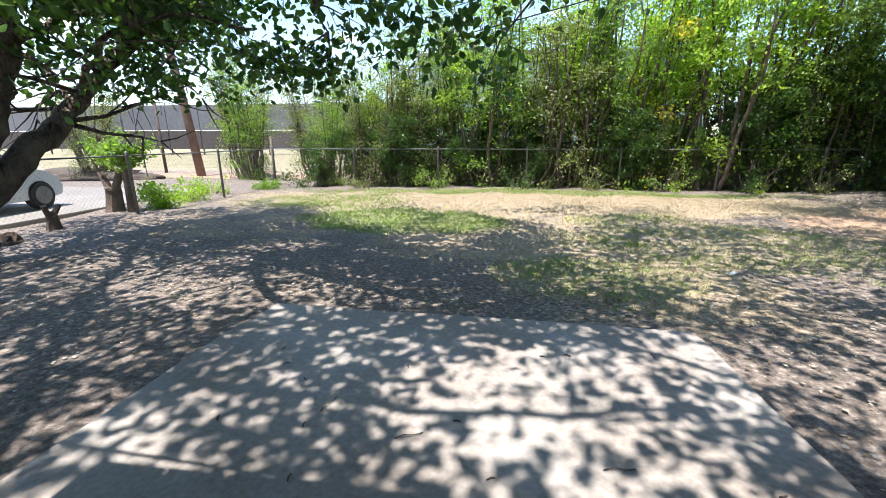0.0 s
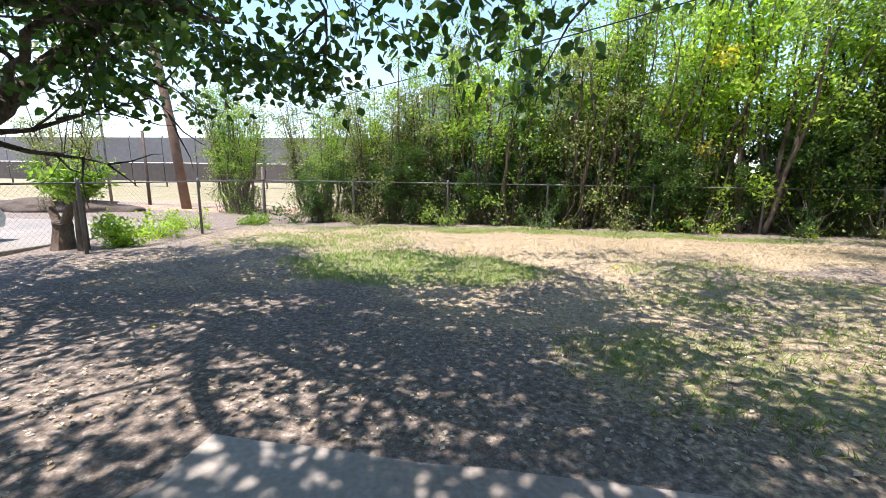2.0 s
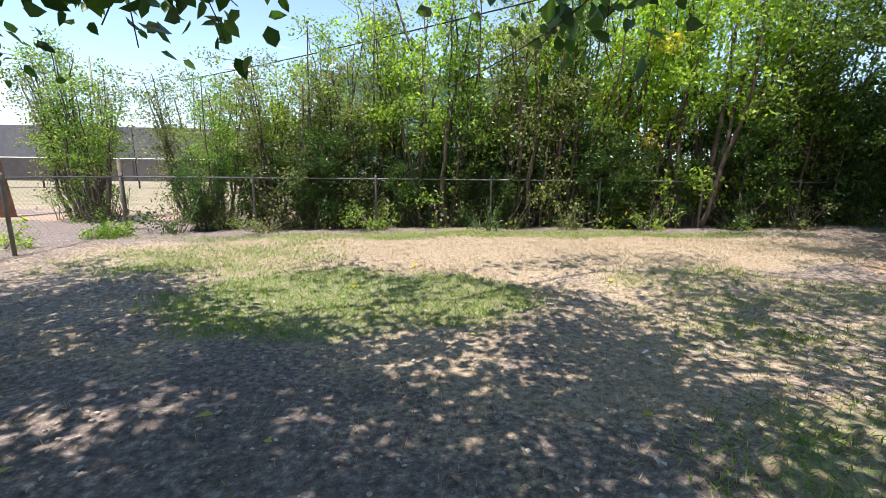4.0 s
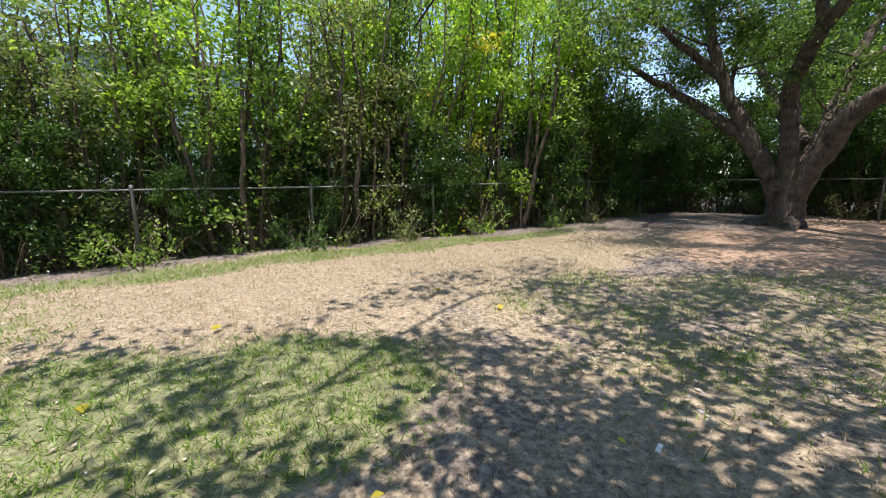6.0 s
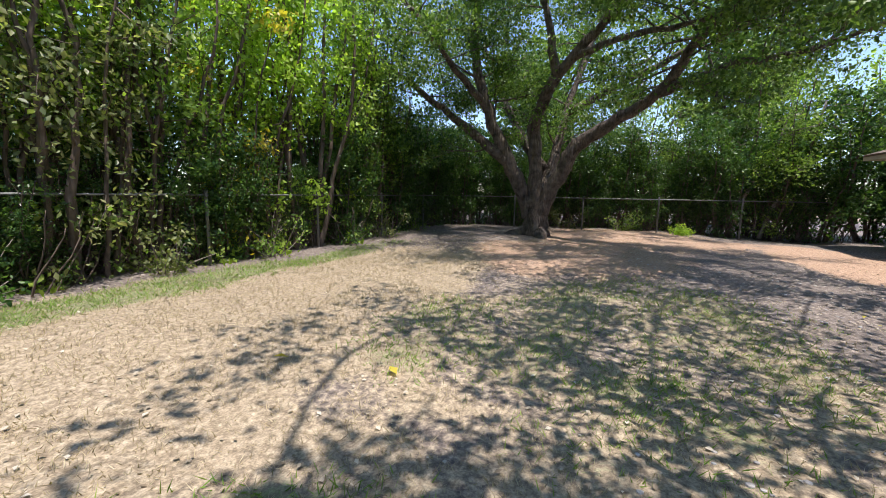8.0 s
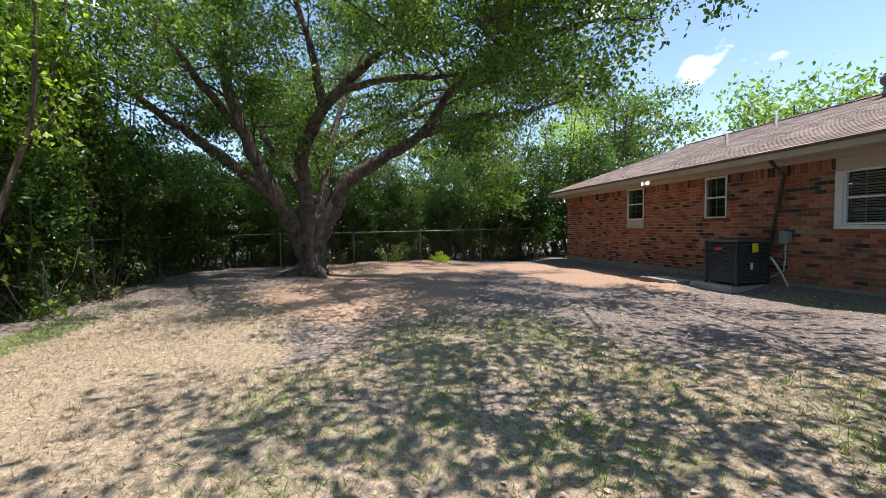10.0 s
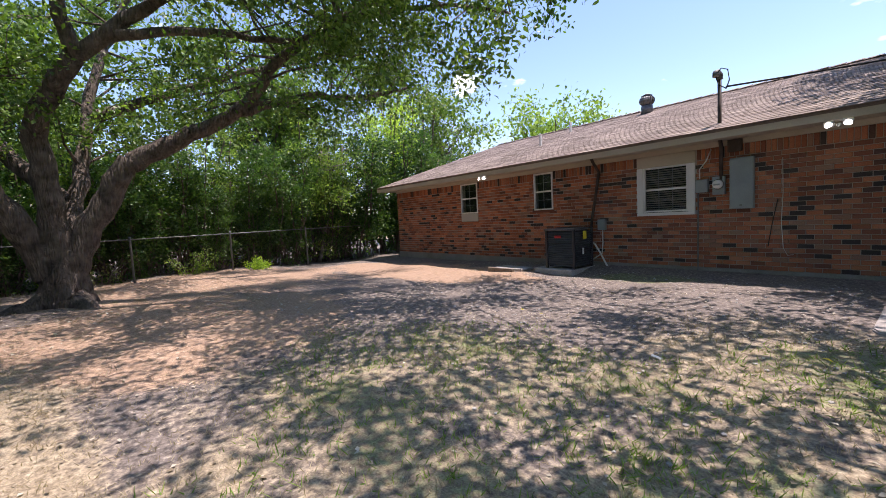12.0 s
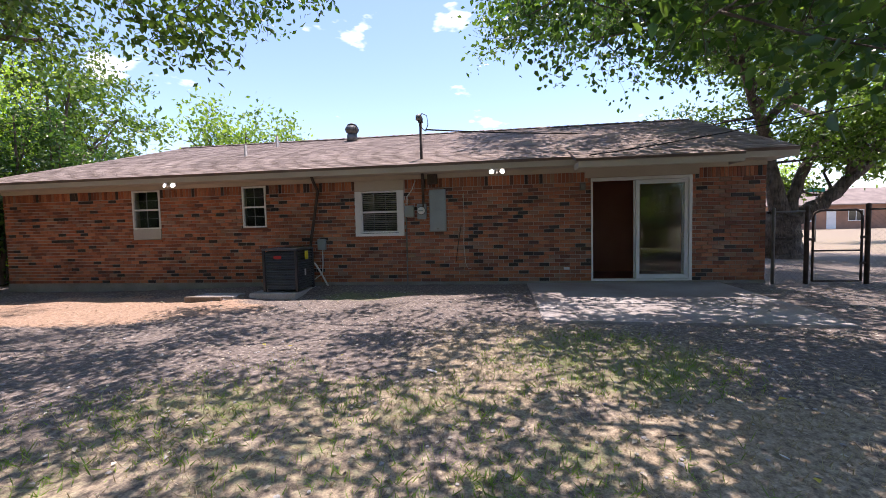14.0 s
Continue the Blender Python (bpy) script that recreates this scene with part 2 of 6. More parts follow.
def ground_material():
    m, n, l, b = material("yard_ground", 1.0)
    a = n.new("ShaderNodeVertexColor")
    a.layer_name = "cover"
    s = n.new("ShaderNodeSeparateColor")
    l.new(a.outputs["Color"], s.inputs["Color"])
    n1, n2, n3 = noise_node(n, l, 1.6, 8), noise_node(n, l, 22.0, 8), noise_node(n, l, 75.0, 5)
    soil = ramp(n, [(0.3, (0.09, 0.072, 0.062)), (0.55, (0.205, 0.168, 0.145)), (0.75, (0.40, 0.345, 0.30))])
    l.new(n2.outputs["Fac"], soil.inputs["Fac"])
    straw = ramp(n, [(0.28, (0.165, 0.125, 0.083)), (0.5, (0.31, 0.245, 0.165)), (0.72, (0.46, 0.38, 0.27))])
    l.new(n2.outputs["Fac"], straw.inputs["Fac"])
    green = ramp(n, [(0.3, (0.11, 0.115, 0.055)), (0.55, (0.20, 0.21, 0.10)), (0.75, (0.34, 0.33, 0.18))])
    l.new(n2.outputs["Fac"], green.inputs["Fac"])
    sand = ramp(n, [(0.3, (0.24, 0.15, 0.095)), (0.55, (0.40, 0.27, 0.185)), (0.75, (0.52, 0.38, 0.28))])
    l.new(n2.outputs["Fac"], sand.inputs["Fac"])
    last = soil.outputs["Color"]
    for chan, layer in (("Blue", sand), ("Green", straw), ("Red", green)):
        add = n.new("ShaderNodeMath")
        add.operation = "MULTIPLY_ADD"
        add.inputs[1].default_value = 1.4
        l.new(n1.outputs["Fac"], add.inputs[0])
        add2 = n.new("ShaderNodeMath")
        add2.operation = "MULTIPLY_ADD"
        add2.inputs[1].default_value = 1.6
        l.new(s.outputs[chan], add2.inputs[0])
        add2.inputs[2].default_value = -1.55
        l.new(add2.outputs[0], add.inputs[2])
        fine = n.new("ShaderNodeMath")
        fine.operation = "MULTIPLY_ADD"
        fine.inputs[1].default_value = 1.0
        l.new(n2.outputs["Fac"], fine.inputs[0])
        l.new(add.outputs[0], fine.inputs[2])
        st = ramp(n, [(0.30, (0, 0, 0)), (0.62, (1, 1, 1))])
        l.new(fine.outputs[0], st.inputs["Fac"])
        mix = n.new("ShaderNodeMixRGB")
        l.new(st.outputs["Color"], mix.inputs["Fac"])
        l.new(last, mix.inputs["Color1"])
        l.new(layer.outputs["Color"], mix.inputs["Color2"])
        last = mix.outputs["Color"]
    grain = n.new("ShaderNodeMixRGB")
    grain.blend_type = "MULTIPLY"
    grain.inputs["Fac"].default_value = 1.0
    gr = ramp(n, [(0.3, (0.6, 0.6, 0.6)), (0.7, (1.25, 1.25, 1.25))])
    l.new(n3.outputs["Fac"], gr.inputs["Fac"])
    l.new(last, grain.inputs["Color1"])
    l.new(gr.outputs["Color"], grain.inputs["Color2"])
    l.new(grain.outputs["Color"], b.inputs["Base Color"])
    bump(n, l, b, n2.outputs["Fac"], 0.4, 0.016)
    return m


GROUND = ground_material()

# ---- mesh helpers ----


def put(bm, name, mats, parent=None, smooth=False):
    me = bpy.data.meshes.new(name)
    bm.to_mesh(me)
    bm.free()
    for m in mats if isinstance(mats, (list, tuple)) else [mats]:
        me.materials.append(m)
    if smooth:
        me.polygons.foreach_set("use_smooth", [True] * len(me.polygons))
    ob = new(name, me)
    if parent:
        ob.parent = parent
    return ob


def box(bm, x0, x1, y0, y1, z0, z1, mat=0, bevel=0.0):
    r = bmesh.ops.create_cube(bm, size=1)
    vs = r["verts"]
    for v in vs:
        v.co = Vector(((x0 + x1) / 2 + v.co.x * (x1 - x0), (y0 + y1) / 2 + v.co.y * (y1 - y0), (z0 + z1) / 2 + v.co.z * (z1 - z0)))
    fs = {f for v in vs for f in v.link_faces}
    for f in fs:
        f.material_index = mat
    if bevel:
        es = {e for v in vs for e in v.link_edges}
        bmesh.ops.bevel(bm, geom=list(es), offset=bevel, segments=2, affect="EDGES", profile=0.6)


def boxes(name, mat, lst, parent=None, bevel=0.004):
    bm = bmesh.new()
    for b in lst:
        box(bm, *b, bevel=bevel)
    return put(bm, name, mat, parent)


def tube_arrays(pts, radii, sides=8, rough=0.0, rng=None):
    """Rings of a bent, tapering tube: vertices and quads."""
    pts = [Vector(p) for p in pts]
    vs, fs = [], []
    up = Vector((0.31, 0.17, 0.93))
    for i, p in enumerate(pts):
        d = (pts[min(i + 1, len(pts) - 1)] - pts[max(i - 1, 0)]).normalized()
        a = d.cross(up)
        if a.length < 0.05:
            a = d.cross(Vector((1, 0, 0)))
        a.normalize()
        b = d.cross(a)
        for k in range(sides):
            w = 2 * math.pi * k / sides
            r = radii[i] * (1 + (rng.uniform(-rough, rough) if rough else 0))
            vs.append(p + a * (math.cos(w) * r) + b * (math.sin(w) * r))
    for i in range(len(pts) - 1):
        for k in range(sides):
            k2 = (k + 1) % sides
            fs.append((i * sides + k, i * sides + k2, (i + 1) * sides + k2, (i + 1) * sides + k))
    n = (len(pts) - 1) * sides
    fs.append(tuple(range(sides))[::-1])
    fs.append(tuple(n + k for k in range(sides)))
    return vs, fs


class Tubes:
    """Collects tubes into one mesh."""

    def __init__(self):
        self.v, self.f = [], []

    def add(self, pts, radii, sides=8, rough=0.0, rng=None):
        v, f = tube_arrays(pts, radii, sides, rough, rng)
        o = len(self.v)
        self.v += v
        self.f += [tuple(i + o for i in q) for q in f]

    def put(self, name, mat, parent=None, smooth=True):
        me = bpy.data.meshes.new(name)
        me.from_pydata([tuple(v) for v in self.v], [], self.f)
        me.materials.append(mat)
        if smooth:
            me.polygons.foreach_set("use_smooth", [True] * len(me.polygons))
        ob = new(name, me)
        if parent:
            ob.parent = parent
        return ob


def pipe(name, pts, r, mat, parent=None, sides=8):
    t = Tubes()
    t.add(pts, [r] * len(pts), sides)
    return t.put(name, mat, parent)


def broad_leaves(name, base, tip, side, mat, parent=None):
    """Leaves with a rounder outline, six corners each, folded a little along the rib."""
    n = len(base)
    d = tip - base
    lift = np.cross(d, side)
    lift = lift / (np.linalg.norm(lift, axis=1, keepdims=True) + 1e-9) * np.linalg.norm(side, axis=1, keepdims=True) * 0.35
    co = np.empty((n, 6, 3))
    co[:, 0], co[:, 3] = base, tip
    co[:, 1], co[:, 5] = base + d * 0.25 + side * 1.15 + lift, base + d * 0.25 - side * 1.15 + lift
    co[:, 2], co[:, 4] = base + d * 0.62 + side * 0.95 + lift, base + d * 0.62 - side * 0.95 + lift
    me = bpy.data.meshes.new(name)
    me.vertices.add(n * 6)
    me.vertices.foreach_set("co", co.reshape(-1))
    tri = np.array([0, 1, 2, 3, 0, 3, 4, 5])[None, :] + (np.arange(n) * 6)[:, None]
    me.loops.add(n * 8)
    me.loops.foreach_set("vertex_index", tri.reshape(-1).astype(np.int32))
    me.polygons.add(n * 2)
    me.polygons.foreach_set("loop_start", np.arange(0, n * 8, 4, dtype=np.int32))
    me.update(calc_edges=True)
    me.materials.append(mat)
    ob = new(name, me)
    if parent:
        ob.parent = parent
    return ob


def blades(name, base, tip, side, mat, parent=None, pinch=0.5):
    """Many four-cornered leaves at once from arrays: base point, tip and half-width vector of each."""
    n = len(base)
    mid = base + (tip - base) * pinch
    lift = np.cross(tip - base, side)
    ln_ = np.linalg.norm(lift, axis=1, keepdims=True) + 1e-9
    lift = lift / ln_ * np.linalg.norm(side, axis=1, keepdims=True) * 0.35
    co = np.empty((n, 4, 3))
    co[:, 0], co[:, 1], co[:, 2], co[:, 3] = base, mid + side + lift, tip, mid - side + lift
    me = bpy.data.meshes.new(name)
    me.vertices.add(n * 4)
    me.vertices.foreach_set("co", co.reshape(-1))
    tri = np.array([0, 1, 2, 0, 2, 3])[None, :] + (np.arange(n) * 4)[:, None]
    me.loops.add(n * 6)
    me.loops.foreach_set("vertex_index", tri.reshape(-1).astype(np.int32))
    me.polygons.add(n * 2)
    me.polygons.foreach_set("loop_start", np.arange(0, n * 6, 3, dtype=np.int32))
    me.update(calc_edges=True)
    me.materials.append(mat)
    ob = new(name, me)
    if parent:
        ob.parent = parent
    return ob


def scatter_leaves(name, anchors, per, spread, size, mat, parent, rs, droop=0.35, clump=0.42, broad=False):
    a = np.array([tuple(p) for p in anchors])
    a = a[rs.rand(len(a)) < clump]
    a = np.repeat(a, int(per / clump), axis=0)
    a = a[rs.rand(len(a)) < 0.9]
    n = len(a)
    base = a + rs.normal(0, 1, (n, 3)) * np.array(spread)
    d = rs.normal(0, 1, (n, 3))
    d[:, 2] -= droop
    d /= np.linalg.norm(d, axis=1, keepdims=True)
    s = size * rs.uniform(0.6, 1.3, (n, 1))
    side = np.cross(d, rs.normal(0, 1, (n, 3)))
    side /= np.linalg.norm(side, axis=1, keepdims=True) + 1e-9
    if broad:
        return broad_leaves(name, base, base + d * s, side * s * 0.27, mat, parent)
    return blades(name, base, base + d * s, side * s * 0.27, mat, parent, 0.45)


def bent(pts, rng, steps=4, wobble=0.05):
    """A smooth, slightly crooked line through the points."""
    pts = [Vector(p) for p in pts]
    out = []
    for i in range(len(pts) - 1):
        p0, p1, p2, p3 = pts[max(i - 1, 0)], pts[i], pts[i + 1], pts[min(i + 2, len(pts) - 1)]
        for k in range(steps):
            t = k / steps
            q = 0.5 * ((2 * p1) + (p2 - p0) * t + (2 * p0 - 5 * p1 + 4 * p2 - p3) * t * t + (3 * p1 - p0 - 3 * p2 + p3) * t ** 3)
            if out:
                q += Vector([rng.uniform(-wobble, wobble) for _ in range(3)])
            out.append(q)
    return out + [pts[-1]]


def sprout(tubes, anchors, start, direction, length, r, rng, depth, sides=5, gravity=0.0):
    """A branch that wanders, forks and leaves anchors for foliage along its outer part."""
    n = 5
    pts, d, p = [start.copy()], direction.normalized(), start.copy()
    for i in range(n):
        d = (d + Vector([rng.uniform(-0.35, 0.35) for _ in range(3)]) + Vector((0, 0, gravity))).normalized()
        p = p + d * (length / n)
        pts.append(p.copy())
    tubes.add(pts[0:n:2] + [pts[-1]], [max(r * (1 - 0.75 * i / n), 0.004) for i in range(0, n, 2)] + [0.004], 3 if depth == 0 else sides)
    if depth == 0:
        anchors += pts[1:]
        return
    for i in range(2, n + 1):
        for _ in range(1 if i < n else 2):
            q = (d + Vector([rng.uniform(-1, 1), rng.uniform(-1, 1), rng.uniform(-0.6, 0.7)]) * 0.95).normalized()
            sprout(tubes, anchors, pts[i], q, length * rng.uniform(0.5, 0.75), r * 0.45, rng, depth - 1, 4, gravity)


def tree(name, label, limbs, seed, leaf, per, spread, size, length, depth=1, bark=BARK, from_part=0.45, every=2, gravity=0.0, group="", leaf_floor=-9.0, broad=False):
    """A tree from its main limbs: (points, radius at start, radius at end); twigs and leaves grow from their outer parts."""
    rng, rs = random.Random(seed), np.random.RandomState(seed)
    root = new(name)
    tagged(root, label, "tree", group)
    base = Vector(limbs[0][0][0])
    root.location = base
    wood, anchors = Tubes(), []
    for pts, r0, r1 in limbs:
        line = bent([Vector(p) - base for p in pts], rng, 5, 0.04)
        n = len(line)
        wood.add(line, [r0 + (r1 - r0) * (i / (n - 1)) ** 0.8 for i in range(n)], 12 if r0 > 0.15 else 8, 0.10, rng)
        if r1 > 0.14:
            continue
        for i in range(int(n * from_part), n, every):
            for _ in range(2):
                q = Vector([rng.uniform(-1, 1), rng.uniform(-1, 1), rng.uniform(-0.25, 0.8)]).normalized()
                sprout(wood, anchors, line[i], q, length * rng.uniform(0.6, 1.2), max(r1, 0.02) * 0.7, rng, depth, 5, gravity)
    wood.put("trunk", bark, root)
    anchors = [a for a in anchors if a.z + base.z > leaf_floor]
    if anchors:
        tagged(scatter_leaves("foliage", anchors, per, spread, size, leaf, root, rs, 0.35, 0.42, broad), "", "", "", "stuff")
    return root

# ---- ground ----
WALL = -0.085          # the house's back face
GZ = -0.2              # the yard's level


def smooth(a, b, x):
    t = np.clip((x - a) / (b - a), 0, 1)
    return t * t * (3 - 2 * t)


def blob(X, Y, cx, cy, rx, ry):
    return 1 - smooth(0.45, 1.25, np.hypot((X - cx) / rx, (Y - cy) / ry))


def cover(X, Y):
    """How much green grass, dry grass and bare sand grows or lies at a place."""
    green = np.maximum.reduce([blob(X, Y, -2.5, 8.2, 1.7, 1.5), 0.95 * blob(X, Y, -0.9, 8.1, 1.2, 1.1), 0.5 * blob(X, Y, 1.0, 4.8, 1.4, 1.2),
                               0.42 * blob(X, Y, 3.2, 6.8, 3.0, 2.0), 0.45 * blob(X, Y, 2.4, 8.6, 1.4, 1.0), 0.65 * blob(X, Y, 1.0, 12.7, 9.0, 0.7),
                               0.5 * blob(X, Y, -4.5, 10.5, 2.5, 2.0), 0.6 * blob(X, Y, 4.6, 1.0, 1.4, 0.5), 0.5 * smooth(18.5, 21, Y)])
    straw = np.maximum.reduce([1.0 * blob(X, Y, 0.5, 11.0, 9.0, 2.7), 0.62 * blob(X, Y, 1.5, 7.2, 5.5, 3.0), 0.5 * blob(X, Y, -4.5, 8.0, 3.5, 3.0),
                               0.6 * blob(X, Y, 1.5, 4.8, 2.2, 2.0), 0.95 * smooth(18, 20, Y), 0.8 * smooth(-4, -10, Y)])
    sand = np.maximum.reduce([1.0 * blob(X, Y, 10.5, 2.2, 5.0, 1.7), 0.8 * blob(X, Y, 8.5, 8.2, 4.0, 3.2), 0.7 * blob(X, Y, 13.5, 7.0, 4.0, 5.0),
                              0.45 * blob(X, Y, 0.0, 7.0, 2.5, 2.0), 0.95 * blob(X, Y, -2.0, 17.6, 22.0, 2.0)])
    return np.clip(green, 0, 1), np.clip(straw, 0, 1), np.clip(sand, 0, 1)


def lines(lo, hi, step, far):
    mid = list(np.arange(lo, hi + step / 2, step))
    return np.array([-far, -far / 3, -far / 8, lo - 12, lo - 5, lo - 2] + mid + [hi + 2, hi + 5, hi + 12, far / 8, far / 3, far])


def ground_height(X, Y):
    h = 0.035 * np.sin(X * 0.55 + 1.3) * np.cos(Y * 0.48) + 0.02 * np.sin(X * 1.7 + Y * 1.1) + 0.012 * np.sin(3.1 * X - 2.3 * Y)
    near_slab = np.maximum(smooth(3.2, 0.5, np.hypot(np.maximum(np.abs(X + 0.5) - 2.0, 0), np.maximum(Y - 3.6, 0))), smooth(1.2, 0.2, Y))
    low_end = 0.15 * smooth(5.5, 13, X) * smooth(7, 1.5, Y)
    return GZ + h * (1 - near_slab) + 0.075 * near_slab - low_end


def make_ground():
    xs, ys = lines(-13, 19, 0.16, 900), lines(-3, 17, 0.16, 900)
    X, Y = np.meshgrid(xs, ys, indexing="ij")
    rs = np.random.RandomState(3)
    Z = ground_height(X, Y) + rs.uniform(-0.008, 0.008, X.shape)
    nx, ny = X.shape
    me = bpy.data.meshes.new("ground")
    me.vertices.add(nx * ny)
    me.vertices.foreach_set("co", np.stack([X, Y, Z], -1).reshape(-1))
    i = (np.arange(nx - 1)[:, None] * ny + np.arange(ny - 1)[None, :]).reshape(-1)
    q = np.stack([i, i + ny, i + ny + 1, i + 1], -1)
    me.loops.add(q.size)
    me.loops.foreach_set("vertex_index", q.reshape(-1).astype(np.int32))
    me.polygons.add(len(q))
    me.polygons.foreach_set("loop_start", np.arange(0, q.size, 4, dtype=np.int32))
    me.update(calc_edges=True)
    me.polygons.foreach_set("use_smooth", [True] * len(q))
    g, s, b = cover(X, Y)
    col = me.color_attributes.new("cover", "FLOAT_COLOR", "POINT")
    col.data.foreach_set("color", np.stack([g, s, b, np.ones_like(g)], -1).reshape(-1))
    me.materials.append(GROUND)
    return tagged(new("ground", me), "yard of bare dirt, dry straw grass and green patches", "ground", "", "structure")


make_ground()

# alley beside the yard and the street beyond the gate
bm = bmesh.new()
box(bm, -17.5, -9.2, -60, 12.2, GZ - 0.2, GZ + 0.05, bevel=0.02)
tagged(put(bm, "road", ROADMAT), "pale worn concrete alley beside the fence", "road", "", "structure")
bm = bmesh.new()
box(bm, -90, 60, -27, -17, GZ - 0.2, GZ + 0.045, bevel=0.02)
tagged(put(bm, "road_street", ASPHALT), "sunlit pale concrete street", "road", "", "structure")

# patio slab with a worn, chipped rim
bm = bmesh.new()
rng = random.Random(5)
outline = [(1.40, -0.09), (1.41, 1.2), (1.40, 2.4), (1.41, 3.30), (1.36, 3.42), (1.0, 3.45)]
outline += [(1.0 - 0.29 * k, 3.455 + 0.12 * k / 11 + rng.uniform(-0.012, 0.012)) for k in range(1, 11)]
outline += [(-2.17, 3.59), (-2.20, 3.22), (-2.27, 3.06), (-2.30, 2.6), (-2.33, 1.9), (-2.40, 1.0), (-2.45, 0.3), (-2.45, -0.09)]
top = [bm.verts.new((x, y, -0.10)) for x, y in outline]
f = bm.faces.new(top)
if f.normal.z < 0:
    f.normal_flip()
r = bmesh.ops.extrude_face_region(bm, geom=[f])
for v in [g for g in r["geom"] if isinstance(g, bmesh.types.BMVert)]:
    v.co.z = -0.40
bmesh.ops.recalc_face_normals(bm, faces=bm.faces[:])
bmesh.ops.bevel(bm, geom=[e for e in bm.edges if all(abs(v.co.z + 0.10) < 1e-4 for v in e.verts)], offset=0.012, segments=2, affect="EDGES")
tagged(put(bm, "pavement", PATIO), "grey stained concrete patio slab with chipped rim", "patio", "", "structure")

slab_litter = random.Random(19)
for k in range(14):
    o = pipe("twig", [(-0.02, 0, 0), (0, 0.004, 0.004), (0.02, 0, 0.001)], 0.004, BARK, None, 5)
    o.matrix_basis = pose(slab_litter.uniform(-2.0, 1.2), slab_litter.uniform(1.4, 3.3), -0.096, 0, 0, slab_litter.uniform(0, 360))
    tagged(o, "short dark bit of twig on the concrete slab", "twig", "twigs")

# ---- house ----
X0, X1, DEEP = -3.3, 14.75, -7.6
BRICK_TOP = 2.235
OPEN = [(-1.93, 0.05, -0.06, 2.10), (4.08, 5.22, 0.98, BRICK_TOP), (7.40, 8.02, 1.24, 2.225), (10.19, 10.97, 1.01, 2.225)]


def wall_along_x(name, x0, x1, y0, y1, z0, z1, openings, mat):
    xs = sorted({x0, x1, *[o[0] for o in openings], *[o[1] for o in openings]})
    bm = bmesh.new()
    for a, b in zip(xs, xs[1:]):
        cuts = sorted([(o[2], o[3]) for o in openings if o[0] <= a + 1e-6 and o[1] >= b - 1e-6])
        z = z0
        for lo, hi in cuts:
            if lo > z + 1e-4:
                box(bm, a, b, y0, y1, z, lo)
            z = hi
        if z < z1 - 1e-4:
            box(bm, a, b, y0, y1, z, z1)
    bmesh.ops.remove_doubles(bm, verts=bm.verts[:], dist=1e-5)
    return put(bm, name, mat)


house_wall = tagged(wall_along_x("wall_north", X0 + 0.012, X1 - 0.012, WALL - 0.2, WALL - 0.012, -0.06, 2.33, OPEN, MORTAR),
                    "red and brown brick back wall with pale mortar", "wall", "", "structure")
for nm, b in (("wall_south", (X0, X1, DEEP - 0.2, DEEP, -0.06, 2.33)), ("wall_east", (X1 - 0.2, X1 - 0.012, DEEP, WALL - 0.2, -0.06, 2.33)),
              ("wall_west", (X0 + 0.012, X0 + 0.2, DEEP, WALL - 0.2, -0.06, 2.33))):
    tagged(boxes(nm, MORTAR, [b], bevel=0), "brick house wall", "wall", "", "structure")
tagged(boxes("foundation", FOUNDATION, [(X0 - 0.01, X1 + 0.01, DEEP - 0.21, WALL + 0.015, -0.6, -0.062)], bevel=0.01), "grey concrete foundation edge", "foundation", "", "structure")
tagged(boxes("floor", PANEL, [(X0 + 0.2, X1 - 0.2, DEEP, WALL - 0.2, -0.061, -0.04)], bevel=0), "brown floor inside", "floor", "", "structure")
tagged(boxes("ceiling", PLASTER, [(X0 + 0.2, X1 - 0.2, DEEP, WALL - 0.2, 2.34, 2.36)], bevel=0), "pale ceiling inside", "ceiling", "", "structure")
tagged(boxes("wall_inside", PANEL, [(X0 + 0.2, 2.0, -1.75, -1.65, -0.04, 2.335), (2.0, 2.1, DEEP, WALL - 0.21, -0.04, 2.335)], bevel=0), "brown panelled inner wall", "wall", "", "structure")

# bricks of the north wall
BL, BH, JOINT, BD = 0.205, 0.066, 0.0115, 0.05


def brick_mesh(bm, x0, x1, z0, z1, y, depth=0.03, rng=None):
    dy = rng.uniform(-0.0025, 0.0025) if rng else 0
    c = 0.004
    y = y + dy
    a = [bm.verts.new(p) for p in ((x0 + c, y, z0 + c), (x1 - c, y, z0 + c), (x1 - c, y, z1 - c), (x0 + c, y, z1 - c))]
    b = [bm.verts.new(p) for p in ((x0, y - c, z0), (x1, y - c, z0), (x1, y - c, z1), (x0, y - c, z1))]
    d = [bm.verts.new(p) for p in ((x0, y - depth, z0), (x1, y - depth, z0), (x1, y - depth, z1), (x0, y - depth, z1))]
    bm.faces.new(a[::-1])
    for i in range(4):
        j = (i + 1) % 4
        bm.faces.new((a[i], a[j], b[j], b[i]))
        bm.faces.new((b[i], b[j], d[j], d[i]))


